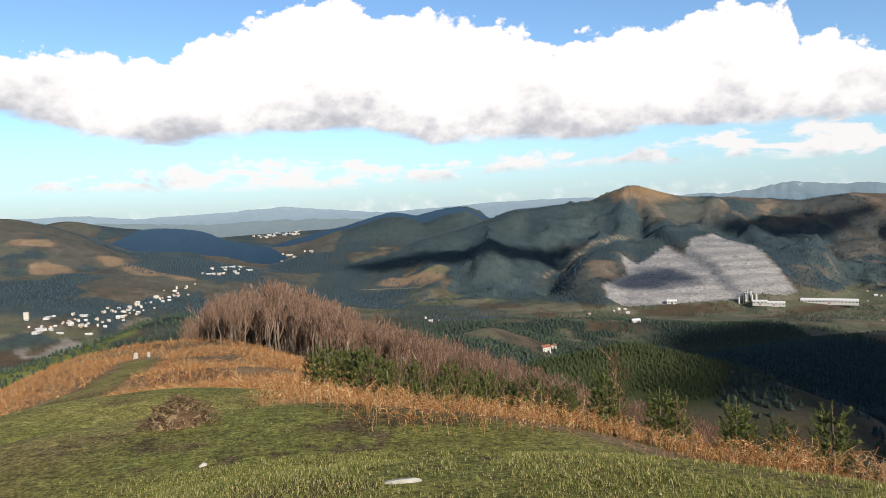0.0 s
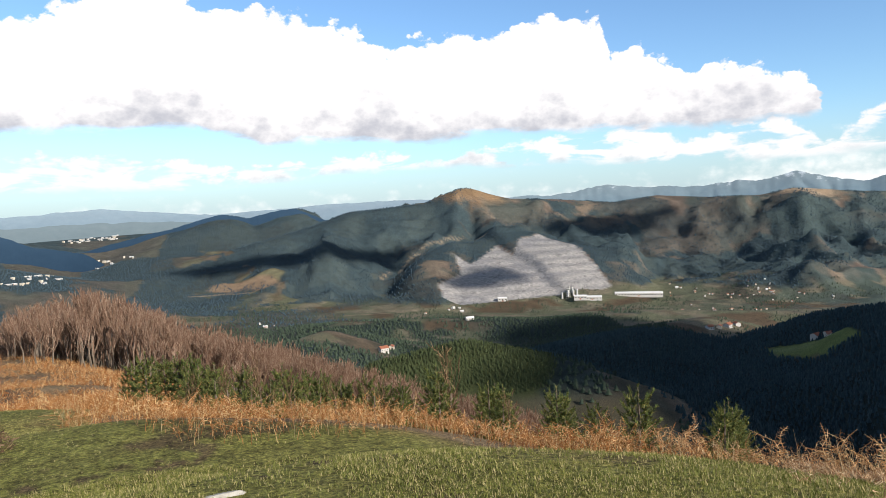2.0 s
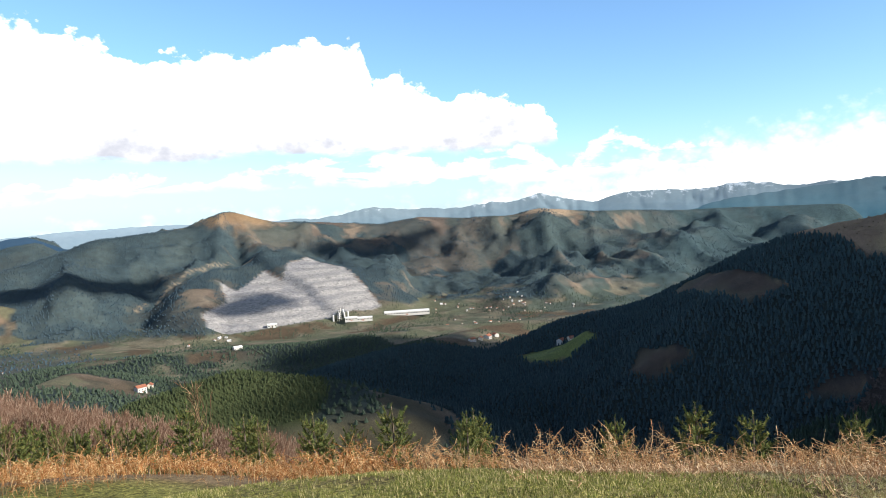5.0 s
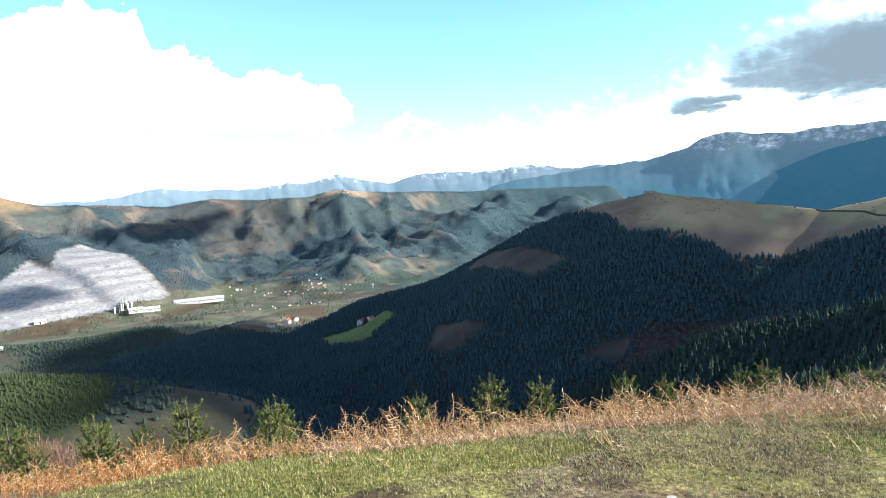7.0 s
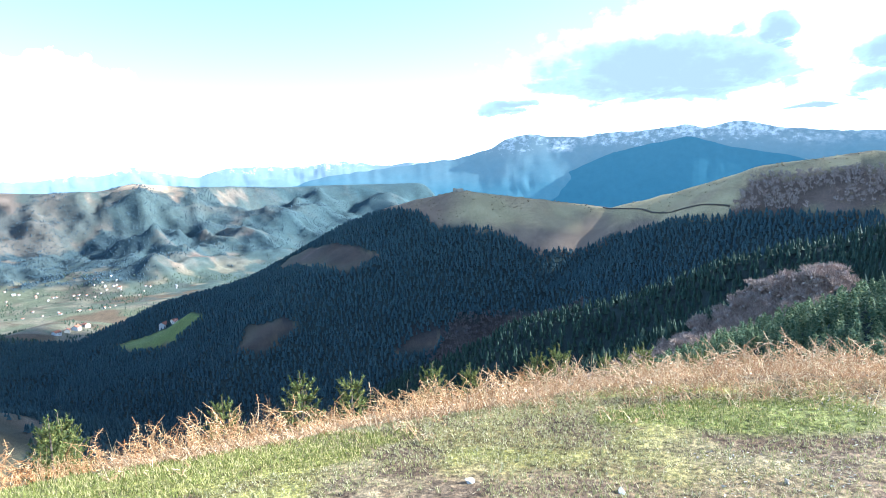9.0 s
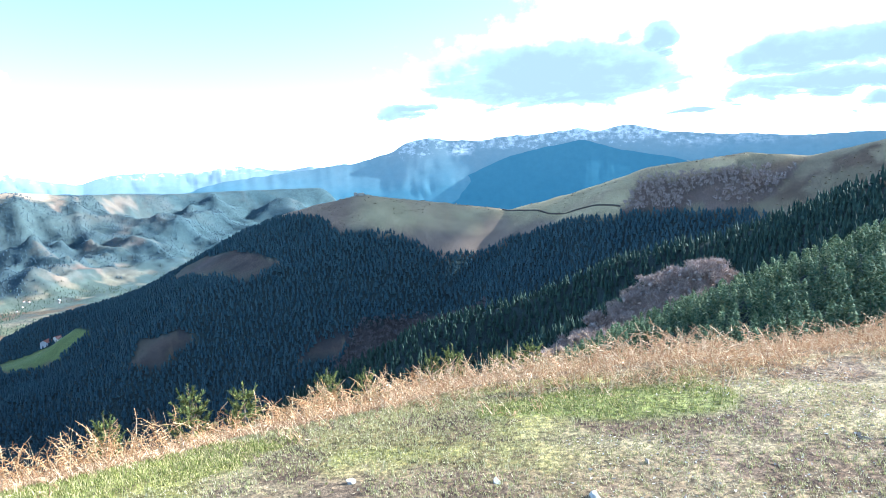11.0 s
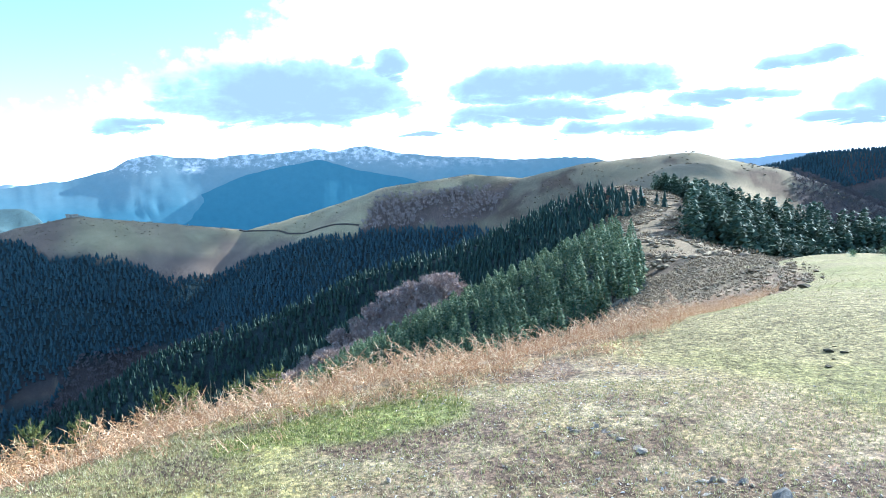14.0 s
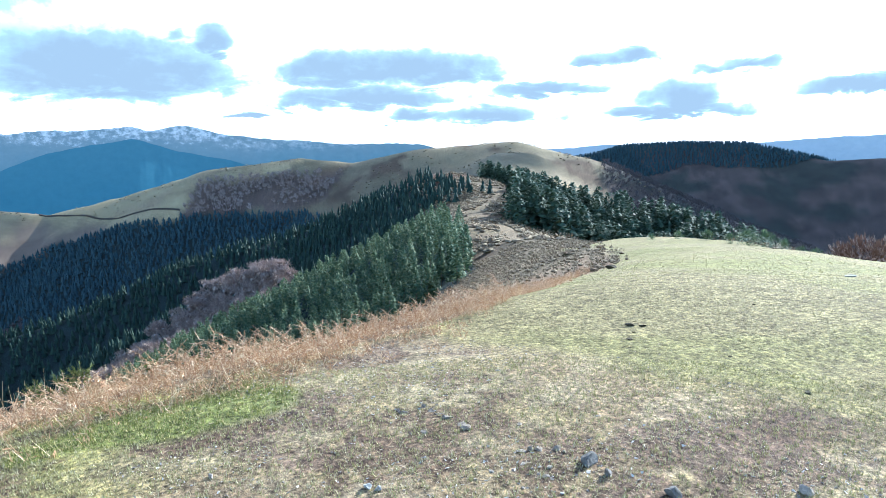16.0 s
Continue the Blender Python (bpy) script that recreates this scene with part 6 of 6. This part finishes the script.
for k, (x, y, h) in enumerate([(2.6, 10.7, 1.7), (-0.3, 11.0, 1.2), (0.1, 11.4, 1.1), (-0.9, 12.0, 1.2), (1.3, 9.8, 0.95), (0.7, 9.2, 0.8), (-1.2, 9.9, 0.8), (3.1, 9.2, 0.9), (-0.5, 13.2, 1.5), (4.0, 8.2, 0.8), (8.8, 6.6, 1.2), (6.4, 5.2, 0.7)]):
    sapling(x, y, h, k)


# ---- houses and works in the valley ----
def plaster(name, c1, c2, rough=0.85):
    m, nt, b = principled(name, rough, 0.3)
    g = nt.nodes.new("ShaderNodeNewGeometry")
    n = noise_tex(nt, g.outputs["Position"], 0.6, 6, 0.65)
    nt.links.new(mix_col(nt, n, c1, c2), b.inputs["Base Color"])
    return m


WALL_WHITE = plaster("white_plaster", (0.40, 0.385, 0.36), (0.58, 0.57, 0.54))
WALL_CREAM = plaster("cream_plaster", (0.50, 0.45, 0.36), (0.66, 0.60, 0.50))
ROOF_RED = plaster("clay_tiles", (0.24, 0.085, 0.05), (0.36, 0.15, 0.09))
ROOF_PALE = plaster("sheet_roof", (0.55, 0.56, 0.57), (0.75, 0.75, 0.75), 0.5)
GLASS_DARK = plaster("window_dark", (0.03, 0.035, 0.04), (0.05, 0.055, 0.06), 0.25)
CONCRETE = plaster("works_concrete", (0.45, 0.44, 0.42), (0.62, 0.61, 0.58))


def prism(bm, pts, z0, z1):
    lo = [bm.verts.new((x, y, z0)) for x, y in pts]
    hi = [bm.verts.new((x, y, z1)) for x, y in pts]
    bm.faces.new(lo[::-1])
    bm.faces.new(hi)
    for i in range(len(pts)):
        j = (i + 1) % len(pts)
        bm.faces.new((lo[i], lo[j], hi[j], hi[i]))


def part(name, bm, mat, parent, label=""):
    me = bpy.data.meshes.new(name)
    bmesh.ops.recalc_face_normals(bm, faces=bm.faces)
    bm.to_mesh(me)
    bm.free()
    me.materials.append(mat)
    ob = new(name, me)
    ob.parent = parent
    if label:
        tagged(ob, label)
    return ob


def rect(cx, cy, w, d):
    return [(cx - w / 2, cy - d / 2), (cx + w / 2, cy - d / 2), (cx + w / 2, cy + d / 2), (cx - w / 2, cy + d / 2)]


def box(name, cx, cy, cz, w, d, h, mat, parent, label=""):
    bm = bmesh.new()
    prism(bm, rect(cx, cy, w, d), cz, cz + h)
    return part(name, bm, mat, parent, label)


def gable(name, w, d, z, rise, over, mat, parent, thick=0.35):
    """A pitched roof of two slabs with eaves, ridge along x."""
    bm = bmesh.new()
    for sgn in (-1, 1):
        q = [(-w / 2 - over, sgn * (d / 2 + over), z - over * rise / (d / 2)), (w / 2 + over, sgn * (d / 2 + over), z - over * rise / (d / 2)), (w / 2 + over, 0, z + rise), (-w / 2 - over, 0, z + rise)]
        lo = [bm.verts.new(p) for p in q]
        hi = [bm.verts.new((p[0], p[1], p[2] + thick)) for p in q]
        bm.faces.new(lo)
        bm.faces.new(hi)
        for i in range(4):
            j = (i + 1) % 4
            bm.faces.new((lo[i], lo[j], hi[j], hi[i]))
    return part(name, bm, mat, parent)


def house(w, d, h, wall, roof, label, group, rise=0.28):
    """Rendered walls with gables, a pitched roof, a door and rows of windows."""
    ob = new("house")
    bm = bmesh.new()
    prism(bm, rect(0, 0, w, d), -4.0, h)
    top = d * rise
    for x in (-w / 2, w / 2 - 0.3):
        a = [bm.verts.new((x, -d / 2, h)), bm.verts.new((x, d / 2, h)), bm.verts.new((x, 0, h + top))]
        b = [bm.verts.new((x + 0.3, v.co.y, v.co.z)) for v in a]
        bm.faces.new(a)
        bm.faces.new(b)
        for i in range(3):
            bm.faces.new((a[i], a[(i + 1) % 3], b[(i + 1) % 3], b[i]))
    part("wall", bm, wall, ob)
    gable("roof", w, d, h, top, 0.7, roof, ob)
    for fl in range(max(1, int(h // 3))):
        for k in range(max(2, int(w // 5))):
            for sgn in (-1, 1):
                box("window", -w / 2 + (k + 0.5) * w / max(2, int(w // 5)), sgn * d / 2, 0.9 + 3 * fl, 1.3, 0.12, 1.4, GLASS_DARK, ob)
    box("door", w * 0.08, -d / 2, 0.0, 1.1, 0.14, 2.1, ROOF_RED, ob)
    return tagged(ob, label, "house", group)


def flats(w, d, floors):
    """A block of flats with a flat roof and rows of windows."""
    ob = new("apartment_block")
    h = 3 * floors
    box("wall", 0, 0, -3, w, d, h + 3, WALL_CREAM, ob)
    box("roof", 0, 0, h, w + 0.6, d + 0.6, 0.5, CONCRETE, ob)
    for fl in range(floors):
        for k in range(int(w // 4)):
            box("window", -w / 2 + (k + 0.5) * w / int(w // 4), -d / 2, 0.9 + 3 * fl, 1.6, 0.12, 1.4, GLASS_DARK, ob)
    return tagged(ob, "cream block of flats with rows of dark windows", "building", "buildings of the town")


def shed(w, d, h, label, bays=3):
    """A works hall with several low ridges."""
    ob = new("factory_hall")
    box("wall", 0, 0, -3, w, d, h + 3, WALL_WHITE, ob)
    for k in range(bays):
        r = gable("roof", w, d / bays, h, 2.2, 0.3, ROOF_PALE, ob)
        r.location.y = -d / 2 + (k + 0.5) * d / bays
    for k in range(int(w // 9)):
        box("window", -w / 2 + (k + 0.5) * w / int(w // 9), -d / 2, h * 0.45, 5, 0.12, h * 0.25, GLASS_DARK, ob)
    box("door", 0, -d / 2, 0, 5, 0.16, 4.5, ROOF_RED, ob)
    return tagged(ob, label, "building", "halls of the works")


def silo(r, h):
    ob = new("silo")
    pts = [(r * math.cos(a * math.pi / 8), r * math.sin(a * math.pi / 8)) for a in range(16)]
    bm = bmesh.new()
    prism(bm, pts, -3, h)
    part("barrel", bm, CONCRETE, ob)
    bm = bmesh.new()
    prism(bm, [(x * 1.06, y * 1.06) for x, y in pts], h, h + 0.8)
    prism(bm, [(x * 0.35, y * 0.35) for x, y in pts], h + 0.8, h + 3)
    part("cap", bm, ROOF_PALE, ob)
    return tagged(ob, "pale concrete silo of the works below the quarry", "silo", "silos of the works")


def kiln_tower():
    """An open frame tower with floors, a chimney and conveyors."""
    ob = new("works_tower")
    for x in (-7, 7):
        for y in (-7, 7):
            box("post", x, y, -3, 1.3, 1.3, 55, CONCRETE, ob)
    for z in (10, 20, 30, 40, 51):
        box("platform", 0, 0, z, 16, 16, 1.0, WALL_WHITE, ob)
    for z in (12, 24, 34):
        pts = [(4.5 * math.cos(a * math.pi / 6), 4.5 * math.sin(a * math.pi / 6)) for a in range(12)]
        bm = bmesh.new()
        prism(bm, pts, z, z + 8)
        part("cyclone", bm, ROOF_PALE, ob)
    bm = bmesh.new()
    prism(bm, [(12 + 2 * math.cos(a * math.pi / 6), 2 * math.sin(a * math.pi / 6)) for a in range(12)], -3, 64)
    part("chimney", bm, WALL_WHITE, ob)
    return tagged(ob, "white frame tower with a chimney at the works", "tower")


def put(ob, x, y, turn=0.0, scale=1.0):
    ob.matrix_basis = Matrix.LocRotScale((x, y, spot(x, y)), Euler((0, 0, radians(turn))), (scale,) * 3)
    return ob


TOWN = "houses of the valley town"
PROTO = [house(15, 11, 7, WALL_WHITE, ROOF_RED, "white house with a red tile roof in the valley", TOWN), house(22, 12, 9, WALL_WHITE, ROOF_PALE, "long white house with a pale roof in the valley", TOWN),
         house(13, 10, 6, WALL_CREAM, ROOF_RED, "cream house with a red tile roof in the valley", TOWN), flats(26, 13, 5), shed(48, 26, 8, "white works hall with a pale roof in the valley")]
hrng = random.Random(21)
used = set()


def settle(k, x, y, a, s):
    if k in used:
        c = copy_thing(PROTO[k], Matrix.LocRotScale((x, y, spot(x, y)), Euler((0, 0, radians(a))), (s, s, s)))
        c.scale = (s, s, s)
    else:
        used.add(k)
        put(PROTO[k], x, y, a, s)


# the town along its river, hamlets on the valley floor
for line, wide, n, kinds in ((((-1030, 1700), (-950, 1731), (-927, 1770), (-887, 1839), (-840, 1906)), 26, 64, (0, 0, 1, 1, 2, 2, 3, 4)), (((-840, 1906), (-813, 2036), (-818, 2141)), 24, 26, (0, 1, 2, 3)),
                             (((-800, 2400), (-783, 2478), (-800, 2800)), 40, 20, (1, 3, 4, 4)), (((-821, 3187), (-640, 3199)), 40, 22, (1, 3, 4)), (((-1080, 4110), (-900, 4200)), 45, 34, (1, 1, 3, 4)),
                             (((1313, 2142), (1363, 2077), (1490, 1937), (1532, 1877), (1611, 1763)), 36, 40, (0, 0, 1, 2, 2)), (((-35, 1901), (-67, 1955)), 20, 6, (0, 1)), (((456, 2089), (520, 2070)), 20, 5, (0, 1)),
                             (((1150, 1760), (1320, 1700)), 60, 12, (0, 2))):
    for i in range(n):
        f = hrng.uniform(0, len(line) - 1.001)
        (ax, ay), (bx, by) = line[int(f)], line[int(f) + 1]
        f -= int(f)
        x, y = ax + (bx - ax) * f + hrng.gauss(0, wide), ay + (by - ay) * f + hrng.gauss(0, wide)
        settle(hrng.choice(kinds), x, y, hrng.uniform(0, 180), hrng.uniform(0.32, 0.55))
put(flats(22, 20, 12), -1055, 1738, 20, 0.5)
for x, y, a, s in ((877, 997, 20, 1.0), (870, 957, 60, 0.85), (884, 978, 0, 0.75), (947, 1335, 30, 1.1), (986, 1357, 80, 0.95), (879, 1301, 10, 0.95), (915, 1319, 50, 0.85)):
    put(house(16, 12, 6, WALL_CREAM if s < 0.9 else WALL_WHITE, ROOF_RED, "farmhouse with a red tile roof on the hillside", "farmhouses on the slopes"), x, y, a, s)
put(house(15, 11, 8, WALL_WHITE, ROOF_RED, "white farmhouse on a wooded knoll", "farmhouses on the slopes"), 161, 1156, 20)
put(house(12, 9, 6, WALL_CREAM, ROOF_RED, "farm building beside a white house", "farmhouses on the slopes"), 183, 1212, 70)
put(house(20, 10, 5, WALL_WHITE, ROOF_PALE, "low white farm building in a meadow", "farmhouses on the slopes"), 441, 1628, 10)
put(shed(150, 30, 11, "very long white works hall with a pale roof", 3), 1125, 2045, -28)
put(shed(60, 24, 9, "long white works hall below the quarry", 2), 966, 2053, -25)
put(shed(40, 20, 11, "white works hall below the quarry", 2), 929, 2062, -25)
put(shed(30, 16, 11, "white works building at the foot of the quarry", 2), 696, 2150, -15)
put(kiln_tower(), 903, 2099, 20, 0.62)
for i, (x, y) in enumerate(((920, 2095), (930, 2088), (922, 2108), (888, 2112))):
    put(silo(5, 26 + 4 * (i % 2)), x, y, 0, 0.6)
# a ruin on the knoll: low stone walls
WALL_STONE = stone_material("wall_stone", (0.20, 0.17, 0.13), (0.38, 0.33, 0.27))
ruin = new("stone_ruin")
for x, y, w, d, h in ((0, 0, 14, 1.0, 2.6), (-7, 5, 1.0, 10, 3.4), (7, 4, 1.0, 8, 2.0), (1, 10, 9, 1.0, 4.2), (13, 2, 8, 1.0, 1.4)):
    box("wall", x, y, -1.5, w, d, h + 1.5, WALL_STONE, ruin)
put(tagged(ruin, "low broken stone walls on a bare knoll", "ruin"), 992, 456, 55)


# the farm road cut into the pasture, with its dark bank
def ribbon(name, line, wide, lift, mat, label, category):
    """A strip along a line of places, laid on the land."""
    pts = []
    for (ax, ay), (bx, by) in zip(line[:-1], line[1:]):
        n = max(2, int(math.hypot(bx - ax, by - ay) / 6))
        pts += [(ax + (bx - ax) * k / n, ay + (by - ay) * k / n) for k in range(n)]
    pts.append(line[-1])
    bm = bmesh.new()
    rows = []
    for i, (x, y) in enumerate(pts):
        ux, uy = pts[min(i + 1, len(pts) - 1)][0] - pts[max(i - 1, 0)][0], pts[min(i + 1, len(pts) - 1)][1] - pts[max(i - 1, 0)][1]
        q = math.hypot(ux, uy)
        nx, ny = -uy / q, ux / q
        z = spot(x, y)
        rows.append([bm.verts.new((x + nx * w, y + ny * w, z + h)) for w, h in ((-wide, -1.5), (-wide * 0.9, lift), (wide * 0.9, lift), (wide, -1.5))])
    for a, b in zip(rows[:-1], rows[1:]):
        for k in range(3):
            bm.faces.new((a[k], b[k], b[k + 1], a[k + 1]))
    ob = part(name, bm, mat, None)
    return tagged(ob, label, category, kind="structure")


BANK = plaster("cut_bank", (0.045, 0.036, 0.028), (0.09, 0.07, 0.05))
ribbon("road_bank", [(1046, 246), (1010, 195), (958, 138), (925, 92), (903, 60)], 1.8, 1.1, BANK, "dark earth bank of a farm road across the pasture", "road")
